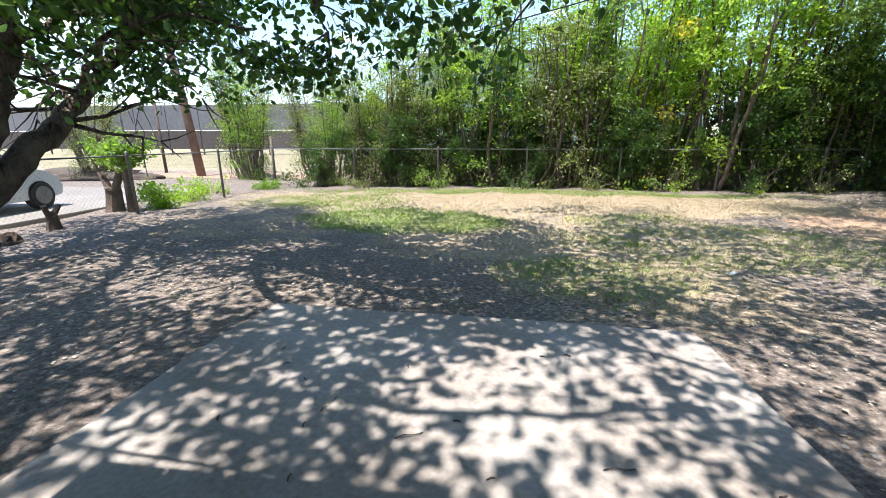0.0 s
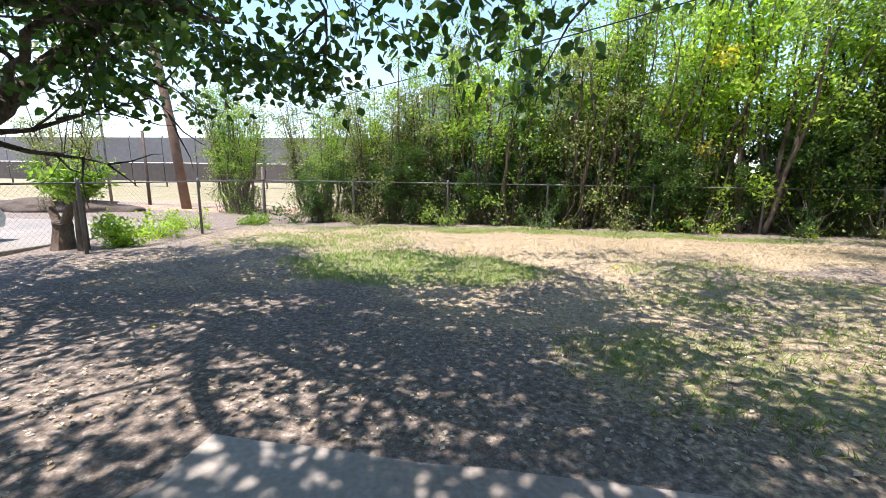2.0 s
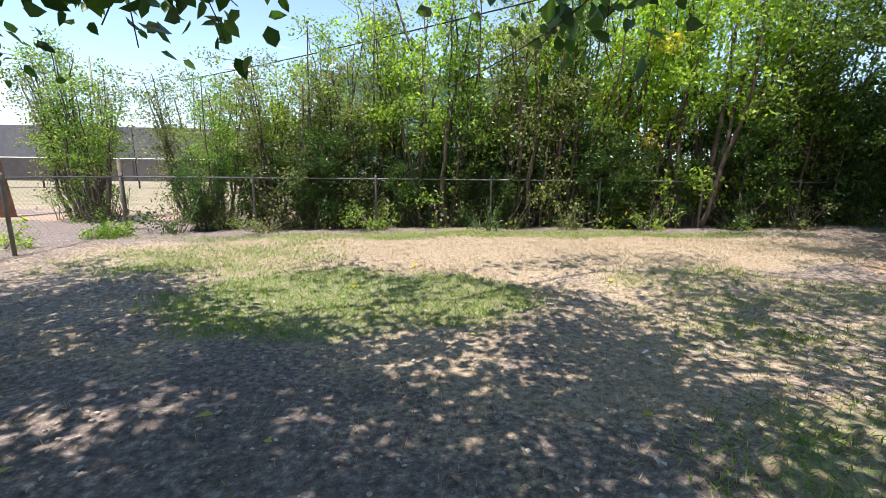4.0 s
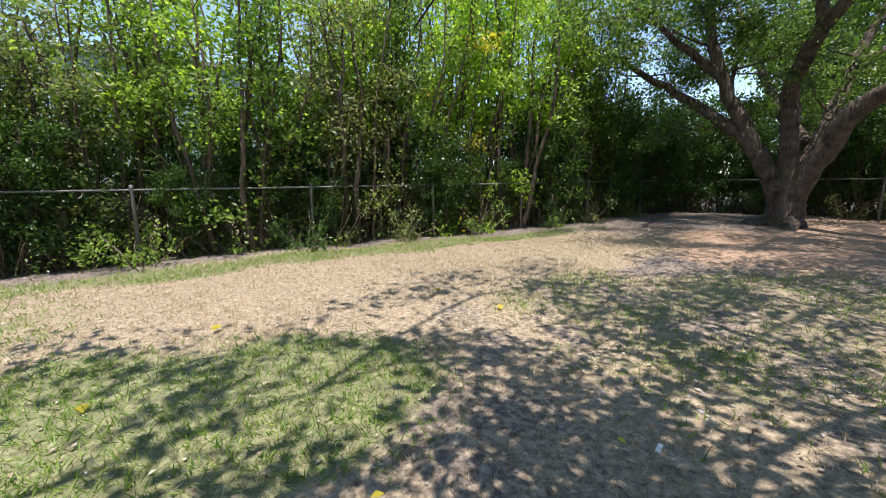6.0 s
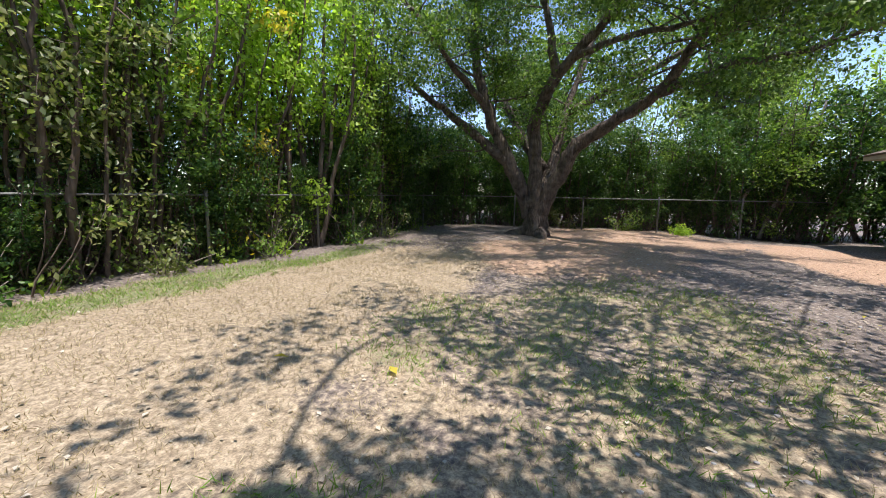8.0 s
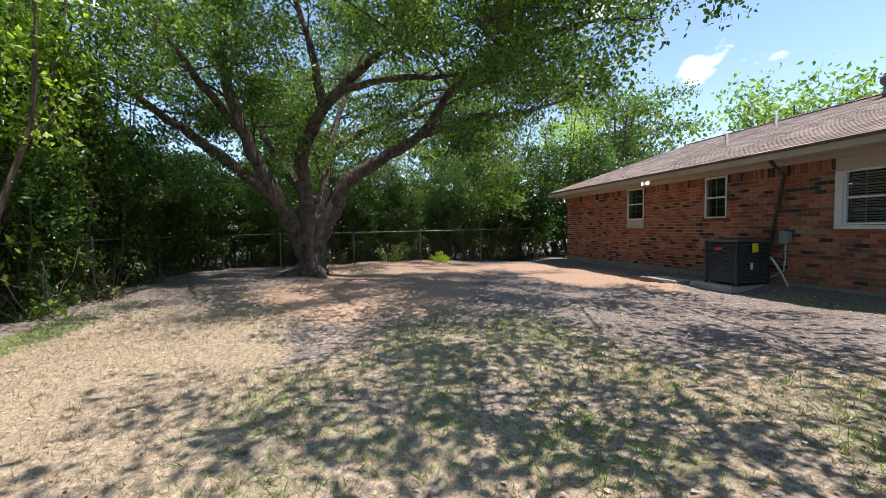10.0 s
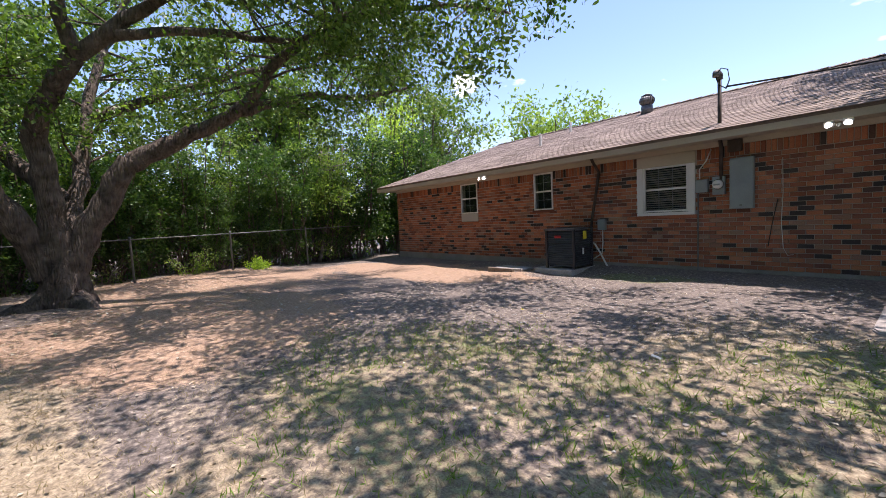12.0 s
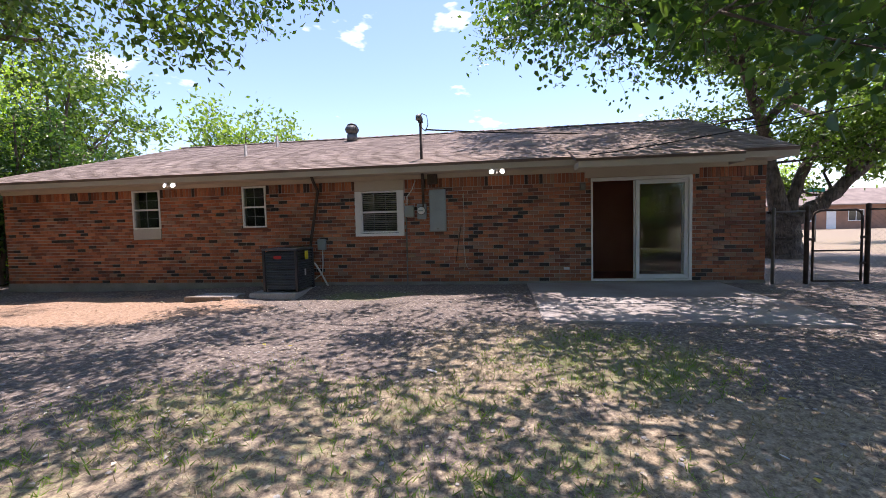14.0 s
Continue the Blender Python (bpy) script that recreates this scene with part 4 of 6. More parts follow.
TX, TY = -6.5, 4.3
patio_tree = tree("patio_tree", "dark forked tree with broad leaves overhanging the patio", [
    ([(TX, TY, -0.4), (TX, TY + 0.05, 0.0), (TX + 0.05, TY + 0.12, 0.45)], 0.42, 0.34),
    ([(TX + 0.05, TY + 0.1, 0.35), (-6.2, 5.06, 1.07), (-6.2, 5.73, 1.63), (-6.2, 6.36, 2.2), (-5.8, 6.9, 3.0), (-5.0, 7.1, 3.7)], 0.21, 0.06),
    ([(TX, TY + 0.05, 0.35), (-6.25, 4.72, 1.2), (-6.2, 5.0, 1.9), (-6.2, 5.35, 2.6), (-5.9, 5.1, 3.8), (-5.2, 4.6, 5.0)], 0.23, 0.07),
    ([(-6.2, 5.2, 2.4), (-5.0, 4.6, 3.2), (-3.6, 4.2, 3.9), (-2.0, 4.1, 4.3), (-0.4, 4.0, 4.4)], 0.09, 0.025),
    ([(-3.6, 4.2, 3.9), (-2.2, 3.2, 4.4), (-0.8, 2.6, 4.6), (0.6, 2.8, 4.5), (1.6, 3.4, 4.1)], 0.08, 0.02),
    ([(-2.0, 4.1, 4.3), (-0.6, 4.8, 4.3), (0.8, 5.0, 4.1), (2.2, 4.6, 3.9)], 0.06, 0.02),
    ([(-5.9, 4.8, 3.8), (-5.0, 3.2, 4.6), (-4.2, 1.6, 5.0), (-3.2, 0.6, 5.2)], 0.07, 0.025),
    ([(-5.2, 4.6, 5.0), (-4.0, 4.9, 6.0), (-2.6, 4.6, 6.6), (-1.2, 4.2, 6.8)], 0.05, 0.02),
    ([(-6.4, 4.7, 2.2), (-7.4, 5.6, 3.6), (-8.2, 6.6, 4.8)], 0.12, 0.03),
    ([(-6.3, 4.8, 3.0), (-7.2, 3.4, 4.4), (-7.8, 2.0, 5.4)], 0.12, 0.03),
    # high limbs added out of view to cast shade over the yard
    ([(-5.2, 4.6, 5.0), (-3.2, 3.6, 6.0), (-0.8, 2.8, 6.4), (1.6, 2.4, 6.5), (3.6, 2.2, 6.5)], 0.055, 0.02),
    ([(-3.2, 3.6, 6.0), (-1.0, 4.6, 6.6), (1.4, 5.0, 6.8), (3.6, 4.8, 6.8), (5.2, 4.2, 6.7)], 0.045, 0.015),
    ([(-0.8, 2.8, 6.4), (1.2, 3.6, 6.7), (3.2, 3.6, 6.8), (5.4, 2.8, 6.6)], 0.035, 0.015),
    ([(-4.6, 4.8, 5.4), (-3.2, 6.0, 6.2), (-1.4, 6.2, 6.8), (0.6, 6.4, 6.9)], 0.04, 0.015),
    ([(-1.4, 6.2, 6.8), (0.5, 7.2, 7.0), (2.5, 7.0, 7.0), (4.5, 6.2, 7.0)], 0.03, 0.015),
    ([(-6.2, 6.2, 2.1), (-5.4, 6.0, 2.8), (-4.4, 6.0, 3.0), (-3.4, 6.4, 2.9)], 0.06, 0.02),
    ([(-6.2, 5.4, 2.6), (-6.0, 6.4, 3.2), (-5.8, 7.4, 3.3), (-5.6, 8.2, 3.0)], 0.06, 0.02),
    ([(-5.9, 5.1, 3.8), (-5.0, 6.4, 4.2), (-4.0, 7.2, 4.2), (-3.0, 7.4, 3.8)], 0.06, 0.02),
    # another unseen limb, added to shade the dirt by the house
    ([(1.6, 2.4, 6.5), (3.4, 1.6, 6.6), (5.4, 1.4, 6.6), (7.0, 1.8, 6.6)], 0.03, 0.015),
    ([(-4.6, 2.4, 4.8), (-3.4, 0.8, 5.2), (-2.4, -0.4, 5.4), (-1.2, -1.0, 5.4), (0.2, -0.8, 5.3)], 0.08, 0.02),
    ([(-3.6, 1.0, 5.1), (-2.2, 0.9, 5.4), (-0.8, 0.8, 5.5), (0.6, 1.0, 5.4)], 0.06, 0.02),
    ([(-3.6, 4.2, 3.9), (-2.6, 2.4, 4.9), (-1.4, 1.8, 5.2), (0.0, 1.9, 5.2), (1.0, 1.4, 5.2)], 0.07, 0.02),
    ([(-4.6, 2.4, 4.8), (-4.4, 0.2, 5.2), (-3.8, -1.6, 5.4), (-2.6, -2.4, 5.6)], 0.07, 0.02),
    # more overhead limbs, added for shade on the dirt left of the slab
    ([(-5.0, 3.2, 4.6), (-4.6, 2.4, 5.2), (-3.8, 1.8, 5.6), (-2.8, 1.6, 5.8)], 0.04, 0.015),
    ([(-5.9, 4.8, 3.8), (-6.2, 3.0, 4.8), (-5.8, 1.6, 5.4), (-5.0, 0.6, 5.6)], 0.06, 0.02),
    ([(-4.2, 1.6, 5.0), (-3.4, 2.6, 5.6), (-2.4, 3.0, 5.9), (-1.4, 3.2, 6.0)], 0.04, 0.015),
    ([(-4.8, 2.8, 4.7), (-5.2, 3.6, 5.4), (-4.6, 4.2, 5.9), (-3.6, 4.6, 6.2)], 0.04, 0.015),
    ([(-2.0, 4.1, 4.3), (-0.9, 4.7, 3.9), (-0.1, 5.1, 3.3), (0.6, 5.2, 2.75)], 0.03, 0.008),
    ([(-3.6, 4.2, 3.9), (-2.7, 4.8, 3.6), (-2.1, 5.1, 3.1), (-1.85, 5.2, 2.5)], 0.03, 0.008),
    ([(-5.0, 4.6, 3.2), (-4.6, 4.9, 3.0), (-4.2, 5.2, 2.7), (-3.9, 5.4, 2.35)], 0.03, 0.008),
], 47, LEAF_DARK, 8, (0.22, 0.22, 0.16), 0.125, 1.3, 1, BARK, 0.4, 2, -0.05, "", 2.1, True)
patio_tree.location.x -= 0.3

GX, GY = -7.2, -5.9
tree("shade_tree", "huge dark-trunked shade tree leaning beyond the gate", [
    ([(GX, GY, -0.5), (GX, GY, 0.0), (GX + 0.02, GY, 0.7), (GX - 0.1, GY, 1.35)], 0.66, 0.5),
    ([(GX - 0.1, GY, 1.0), (-8.3, -5.9, 1.6), (-9.2, -5.8, 2.5), (-10.2, -5.8, 3.5), (-11.6, -5.6, 5.2)], 0.30, 0.08),
    ([(GX, GY, 1.2), (-6.9, -5.9, 2.4), (-6.5, -5.7, 4.0), (-5.6, -5.2, 6.2), (-4.8, -4.6, 8.0)], 0.3, 0.07),
    ([(GX - 0.2, GY, 1.3), (-7.8, -5.9, 2.7), (-8.4, -6.0, 4.0), (-9.0, -6.4, 6.0), (-9.2, -6.8, 8.4)], 0.2, 0.06),
    ([(-6.6, -5.7, 3.8), (-5.2, -4.2, 5.0), (-4.0, -2.6, 6.0), (-2.8, -1.2, 6.9)], 0.16, 0.04),
    ([(-5.6, -5.2, 6.2), (-3.6, -5.0, 7.4), (-1.8, -4.8, 8.2), (-0.2, -4.4, 8.6)], 0.14, 0.04),
    ([(-4.8, -4.0, 5.6), (-3.2, -3.6, 6.4), (-1.2, -2.8, 7.0), (0.6, -1.8, 7.4)], 0.10, 0.03),
    ([(-6.5, -5.7, 4.2), (-6.8, -3.6, 5.4), (-6.9, -1.6, 6.2), (-6.6, 0.4, 6.6)], 0.14, 0.04),
    ([(-9.0, -5.8, 2.6), (-9.4, -4.0, 4.0), (-9.6, -2.2, 5.0), (-9.4, -0.4, 5.6)], 0.13, 0.04),
    ([(-8.4, -6.0, 4.2), (-8.0, -8.2, 6.0), (-7.2, -10.0, 7.6)], 0.13, 0.04),
    ([(-10.0, -5.8, 3.4), (-12.2, -4.6, 4.6), (-14.0, -3.8, 5.4)], 0.12, 0.04),
], 53, LEAF_TREE, 18, (0.30, 0.30, 0.2), 0.17, 2.0, 1, BARK, 0.36, 2)


def shrub_tree(name, label, seed, height, width, stems, leaf, per, size, low=0.2, bark=BARK_THIN):
    """A many-stemmed shrubby tree, leafy from low down; built round the origin."""
    rng, rs = random.Random(seed), np.random.RandomState(seed)
    root = new(name)
    tagged(root, label, "tree", "trees along the fence")
    wood, anchors = Tubes(), []
    for k in range(stems):
        a = rng.uniform(0, 2 * math.pi)
        h = height * rng.uniform(0.65, 1.0)
        s = Vector((math.cos(a) * rng.uniform(0.05, width * 0.3), math.sin(a) * rng.uniform(0.05, 0.35), -0.15))
        e = Vector((s.x + math.cos(a) * width * rng.uniform(0.15, 0.6), s.y + math.sin(a) * 1.5 * rng.uniform(0.2, 0.9), h))
        line = bent([s, s.lerp(e, 0.3) + Vector((rng.uniform(-0.15, 0.15), rng.uniform(-0.1, 0.1), 0)), s.lerp(e, 0.65) + Vector((rng.uniform(-0.2, 0.2), rng.uniform(-0.2, 0.2), 0)), e], rng, 5, 0.03)
        n = len(line)
        r0 = rng.uniform(0.025, 0.065)
        wood.add(line, [r0 * (1 - 0.8 * i / (n - 1)) + 0.004 for i in range(n)], 6, 0.1, rng)
        for i in range(1, n):
            z = line[i].z / height
            if z < low and rng.random() < 0.75:
                continue
            q = Vector([rng.uniform(-1, 1), rng.uniform(-1, 0.9), rng.uniform(-0.3, 0.7)])
            sprout(wood, anchors, line[i], q, rng.uniform(0.5, 1.0) * width * 0.42, 0.010, rng, 0, 4, 0.02)
    for k in range(stems * 2):
        a = rng.uniform(0, 2 * math.pi)
        s = Vector((rng.uniform(-width * 0.5, width * 0.5), rng.uniform(-0.4, 0.4), -0.1))
        e = s + Vector((math.cos(a) * 0.5, math.sin(a) * 0.4, rng.uniform(0.6, 1.6)))
        wood.add(bent([s, s.lerp(e, 0.5) + Vector((rng.uniform(-0.12, 0.12), 0.05, 0)), e], rng, 3, 0.03), [0.012] * 3 + [0.008] * 3 + [0.004], 4)
    wood.put("stems", bark, root)
    tagged(scatter_leaves("foliage", anchors, per, (0.17, 0.17, 0.12), size, leaf, root, rs, 0.3, 0.36), "", "", "", "stuff")
    return root


KINDS = [
    shrub_tree("fence_tree", "slender many-stemmed tree with fine green leaves behind the fence", 101, 5.6, 2.0, 12, LEAF_MID, 15, 0.095, 0.33),
    shrub_tree("fence_tree", "tall light-green tree with feathery leaves behind the fence", 102, 6.2, 2.2, 10, LEAF_BRIGHT, 16, 0.105, 0.36),
    shrub_tree("fence_tree", "grey-green half-dry shrubby tree behind the fence", 103, 4.9, 1.9, 15, LEAF_OLIVE, 15, 0.08, 0.30),
    shrub_tree("fence_tree", "dark green dense shrub behind the fence", 104, 4.2, 2.0, 11, LEAF_DARK, 17, 0.115, 0.14),
]
PLACES = [(0, -5.9, 14.35, 0.62), (1, -5.0, 14.8, 0.60), (2, -4.3, 14.3, 0.86), (0, -3.4, 14.5, 0.85), (3, -2.9, 14.2, 0.55), (2, -2.3, 14.6, 1.0), (1, -1.3, 14.5, 0.92),
          (0, -0.3, 14.3, 1.02), (3, 0.3, 14.5, 0.60), (1, 1.2, 14.5, 0.98), (2, 2.1, 14.35, 1.06), (0, 2.9, 14.5, 1.05), (1, 4.0, 14.6, 1.06), (3, 4.4, 14.2, 0.65), (1, 5.2, 14.4, 1.0),
          (1, 6.4, 14.2, 1.10), (1, 7.3, 14.3, 1.12), (3, 7.9, 14.3, 0.8), (0, 8.8, 14.5, 1.05), (0, 9.8, 14.4, 0.95), (3, 10.8, 14.4, 0.95), (3, 12.4, 14.5, 0.8), (3, 14.0, 14.4, 0.9), (3, 15.6, 14.3, 1.05),
          (3, 17.0, 13.0, 1.0), (3, 17.2, 11.4, 0.95), (0, 17.4, 10.2, 0.9), (3, 17.1, 9.0, 0.95), (3, 17.2, 7.5, 0.9), (0, 17.4, 6.4, 0.9), (3, 17.2, 5.2, 0.85), (3, 17.1, 3.6, 0.95), (0, 17.3, 2.2, 1.0),
          # back rows near x 18.4 and y 15.7 are added to shade the hedge's gaps
          (3, 17.2, 0.8, 1.1), (3, 17.0, -0.9, 1.2), (1, 18.2, -2.2, 1.25), (3, 16.8, -2.6, 1.2), (3, 18.4, 12.2, 1.0), (3, 18.5, 10.0, 0.95), (3, 18.4, 8.0, 1.0), (3, 18.5, 6.0, 1.0), (3, 18.4, 4.2, 1.0), (3, 18.5, 2.2, 1.1), (3, 15.0, 15.4, 1.0), (3, 13.0, 15.4, 0.85), (3, -3.6, 15.7, 0.7), (3, -1.0, 15.8, 0.75), (3, 1.5, 15.7, 0.75), (3, 3.6, 15.8, 0.8), (3, 6.0, 15.7, 0.85), (3, 8.4, 15.8, 0.9), (3, 10.0, 15.6, 0.9), (2, -10.4, 16.4, 0.95), (0, -9.6, 15.6, 0.75), (2, -16.0, 15.0, 0.8), (2, -7.2, 16.0, 0.85)]
PLACES += [(3, -6.2 + 1.25 * k, 14.15 + 0.35 * (k % 2), 0.40 + 0.05 * (k % 3)) for k in range(17)]
PLACES += [(3, 9.6, 15.2, 0.9), (3, 11.3, 15.0, 0.95), (3, 11.9, 14.5, 0.75), (3, 13.1, 14.8, 0.8), (3, 14.3, 14.5, 0.8), (3, 15.7, 13.4, 0.8), (3, 16.3, 11.2, 0.75), (3, 16.0, 14.6, 1.0), (3, 16.6, 12.0, 0.6), (3, 16.9, 9.8, 0.65), (3, 17.0, 8.2, 0.6), (3, 17.0, 6.2, 0.65), (3, 17.1, 4.4, 0.6), (3, 17.0, 1.5, 0.7)]
rng = random.Random(77)
YELLOWED = shrub_tree("fence_tree", "light tree with yellowing top behind the fence", 105, 5.7, 0.9, 4, LEAF_YELLOW, 12, 0.12, 0.8)
YELLOWED.matrix_basis = pose(4.5, 14.25, GZ)
used = set()
for kind, x, y, s in PLACES:
    m = pose(x, y, GZ, 0, 0, rng.uniform(0, 360)) if x > 16 else pose(x, y, GZ, 0, 0, rng.choice((0, 180)) + rng.uniform(-25, 25))
    if kind not in used:
        used.add(kind)
        o = KINDS[kind]
        o.matrix_basis = m
    else:
        o = copy_thing(KINDS[kind], m)
    o.scale = (s * rng.uniform(0.95, 1.15), s * rng.uniform(0.9, 1.05), s * (1.14 if 1.5 < x < 11 and s > 0.9 else 1.0))


def round_tree(name, label, x, y, h, r, seed, leaf, size=0.3):
    """A tree seen from afar: trunk, limbs and an uneven crown of leaf sprays."""
    rng = random.Random(seed)
    limbs = [([(x, y, GZ - 0.2), (x, y, h * 0.2), (x + 0.1, y, h * 0.38)], 0.32, 0.22)]
    for k in range(9):
        a = 2 * math.pi * k / 9 + rng.uniform(-0.3, 0.3)
        rr, top = r * rng.uniform(0.4, 0.85), h * rng.uniform(0.6, 0.95)
        limbs.append(([(x, y, h * rng.uniform(0.2, 0.36)), (x + math.cos(a) * rr * 0.5, y + math.sin(a) * rr * 0.5, h * 0.3 + (top - h * 0.3) * 0.55), (x + math.cos(a) * rr, y + math.sin(a) * rr, top)], 0.12, 0.03))
    return tree(name, label, limbs, seed, leaf, 5, (0.38, 0.38, 0.28), size, r * 0.42, 1, BARK, 0.3, 2)


round_tree("distant_tree", "green tree rising behind the house roof", 19.5, -18, 9.6, 5.0, 201, LEAF_MID)
round_tree("distant_tree", "tall tree with bare pale trunk beside the house", 24.0, -9, 11.5, 5.0, 203, LEAF_TREE)
round_tree("distant_tree", "tall leafy tree behind the side fence", 22.5, 2.5, 11.0, 4.6, 204, LEAF_TREE)
round_tree("distant_tree", "tall leafy tree behind the corner of the yard", 22.0, 11.5, 10.0, 4.6, 205, LEAF_TREE)
round_tree("distant_tree", "green tree by the street", -19, -14, 9.0, 4.5, 206, LEAF_BRIGHT)
round_tree("distant_tree", "green tree beyond the street", -32, -50, 9.0, 5.0, 207, LEAF_BRIGHT)
for (pts, r0) in (([(16.9, 3.3, GZ - 0.1), (16.9, 3.0, 1.2), (17.1, 2.3, 2.6), (17.3, 1.8, 4.2)], 0.10), ([(16.9, 2.4, GZ - 0.1), (16.9, 1.9, 1.3), (17.0, 1.3, 2.8), (17.2, 0.9, 4.5)], 0.08)):
    tree("slanting_tree", "slanting pale-barked young tree by the side fence", [(pts, r0, 0.035)], int(r0 * 1000), LEAF_MID, 12, (0.3, 0.3, 0.25), 0.11, 1.1, 1, BARK_PALE, 0.5, 2)

# ---- things at the house ----
ac = new("air_conditioner")
ac.location = (6.50, 0.62, -0.12)
tagged(ac, "black louvred air-conditioning unit on a concrete pad", "air conditioner")
bm = bmesh.new()
W = 0.36
box(bm, -W + 0.02, W - 0.02, -W + 0.02, W - 0.02, 0.03, 0.86, bevel=0.04)
put(bm, "body", BLACK, ac)
bm = bmesh.new()
for k in range(15):
    z = 0.07 + k * 0.052
    for a in range(4):
        c, s = math.cos(a * math.pi / 2), math.sin(a * math.pi / 2)
        q = [(-W + 0.03, W - 0.012, z + 0.030), (W - 0.03, W - 0.012, z + 0.030), (W - 0.03, W + 0.018, z), (-W + 0.03, W + 0.018, z)]
        bm.faces.new([bm.verts.new((x * c - y * s, x * s + y * c, zz)) for x, y, zz in q])
lv = put(bm, "louvres", LOUVRE, ac)
lv.modifiers.new("thick", "SOLIDIFY").thickness = 0.004
for sx in (-1, 1):
    for sy in (-1, 1):
        boxes("corner_post", BLACK, [(sx * W - 0.03, sx * W + 0.03, sy * W - 0.03, sy * W + 0.03, 0.0, 0.88)], ac, 0.02)
bm = bmesh.new()
box(bm, -W - 0.03, W + 0.03, -W - 0.03, W + 0.03, 0.87, 0.91, bevel=0.015)
put(bm, "lid", LOUVRE, ac)
fan = Tubes()
for k in range(7):
    r = 0.05 + k * 0.045
    fan.add([(math.cos(a) * r, math.sin(a) * r, 0.925) for a in np.linspace(0, 2 * math.pi, 25)], [0.004] * 25, 4)
fan.put("fan_guard", DARKMETAL, ac)
boxes("badge", REDLABEL, [(-0.04, 0.13, W + 0.012, W + 0.02, 0.70, 0.76)], ac, 0.003)
boxes("energy_label", YELLOWLABEL, [(-W - 0.036, -W - 0.030, -0.10, 0.04, 0.66, 0.84)], ac, 0)
boxes("rating_plate", PAPER, [(-W - 0.036, -W - 0.030, 0.02, 0.08, 0.32, 0.46)], ac, 0)
tagged(boxes("equipment_pad", CONCRETE, [(6.12, 7.14, 0.12, 1.12, GZ - 0.1, -0.121)], bevel=0.015), "thin concrete pad under the air conditioner", "pad")
pad2 = tagged(boxes("stepping_slab", CONCRETE, [(7.4, 8.3, 0.85, 1.3, GZ - 0.1, GZ + 0.05)], bevel=0.02), "flat grey paving slab lying in the dirt", "slab")
tagged(boxes("old_timber", WOODPOST, [(7.55, 8.35, 1.36, 1.46, GZ - 0.06, GZ + 0.06)], bevel=0.01), "short weathered timber lying in the dirt", "timber")
sb = new("service_disconnect")
sb.location = (6.02, WALL, 0.70)
tagged(sb, "small grey electric disconnect box on the brick wall", "electric box")
boxes("body", GREYBOX, [(-0.08, 0.08, 0.004, 0.10, 0, 0.24)], sb, 0.008)
boxes("cover", GREYBOX, [(-0.09, 0.09, 0.10, 0.115, 0.0, 0.25)], sb, 0.006)
pipe("conduit", [(0, 0.05, 0.0), (0.0, 0.05, -0.3), (0.02, 0.06, -0.55), (0.2, 0.2, -0.7)], 0.014, COPPERPIPE, sb)
pipe("hose", [(0.24, 0.3, -0.25), (0.10, 0.25, -0.3), (0.0, 0.2, -0.5), (-0.12, 0.15, -0.78), (-0.2, 0.2, -0.86)], 0.022, COPPERPIPE, sb)

tagged(pipe("drain_pipe", [(6.02, 0.40, 2.35), (6.03, 0.30, 2.25), (6.08, WALL + 0.05, 2.05), (6.18, WALL + 0.045, 1.5), (6.28, WALL + 0.045, 1.0), (6.34, WALL + 0.045, 0.55), (6.34, 0.25, 0.35)], 0.032, DARKMETAL), "dark slanting refrigerant line down the brick wall", "pipe")

mast = new("service_mast")
mast.location = (3.62, 0.08, 1.6)
tagged(mast, "steel electric service mast through the eave", "mast")
pipe("pole", [(0, -0.08, 0), (0, -0.08, 0.6), (0, -0.02, 0.75), (0, 0, 0.95), (0, 0, 1.85)], 0.032, DARKMETAL, mast, 12)
pipe("weather_head", [(0, 0, 1.82), (0, 0, 1.9), (0.02, 0.04, 1.95), (0.03, 0.09, 1.93), (0.03, 0.11, 1.86)], 0.055, GALV, mast, 10)
boxes("flashing", GALV, [(-0.11, 0.11, -0.12, 0.12, 0.96, 0.985)], mast, 0.004)
pipe("loop_wire", [(0.03, 0.1, 1.88), (-0.06, 0.12, 1.98), (-0.16, 0.12, 1.93), (-0.18, 0.1, 1.75), (-0.12, 0.05, 1.62)], 0.010, RUBBER, mast, 6)
pipe("loop_wire", [(0.03, 0.1, 1.86), (-0.02, 0.12, 1.70), (-0.12, 0.06, 1.62)], 0.010, RUBBER, mast, 6)

meter = new("electric_meter")
meter.location = (3.66, WALL, 1.34)
tagged(meter, "grey electric meter with round glass face", "meter")
boxes("body", GREYBOX, [(-0.10, 0.10, 0.004, 0.11, 0.0, 0.34)], meter, 0.01)
bm = bmesh.new()
bmesh.ops.create_cone(bm, cap_ends=True, segments=28, radius1=0.085, radius2=0.075, depth=0.09, matrix=pose(0, 0.155, 0.19, -90))
put(bm, "dial", WHITE, meter, True)
bm = bmesh.new()
bmesh.ops.create_cone(bm, cap_ends=True, segments=28, radius1=0.095, radius2=0.095, depth=0.025, matrix=pose(0, 0.122, 0.19, -90))
put(bm, "ring", GALV, meter, True)
boxes("dial_plate", GREYBOX, [(-0.05, 0.05, 0.2005, 0.203, 0.17, 0.20)], meter, 0)

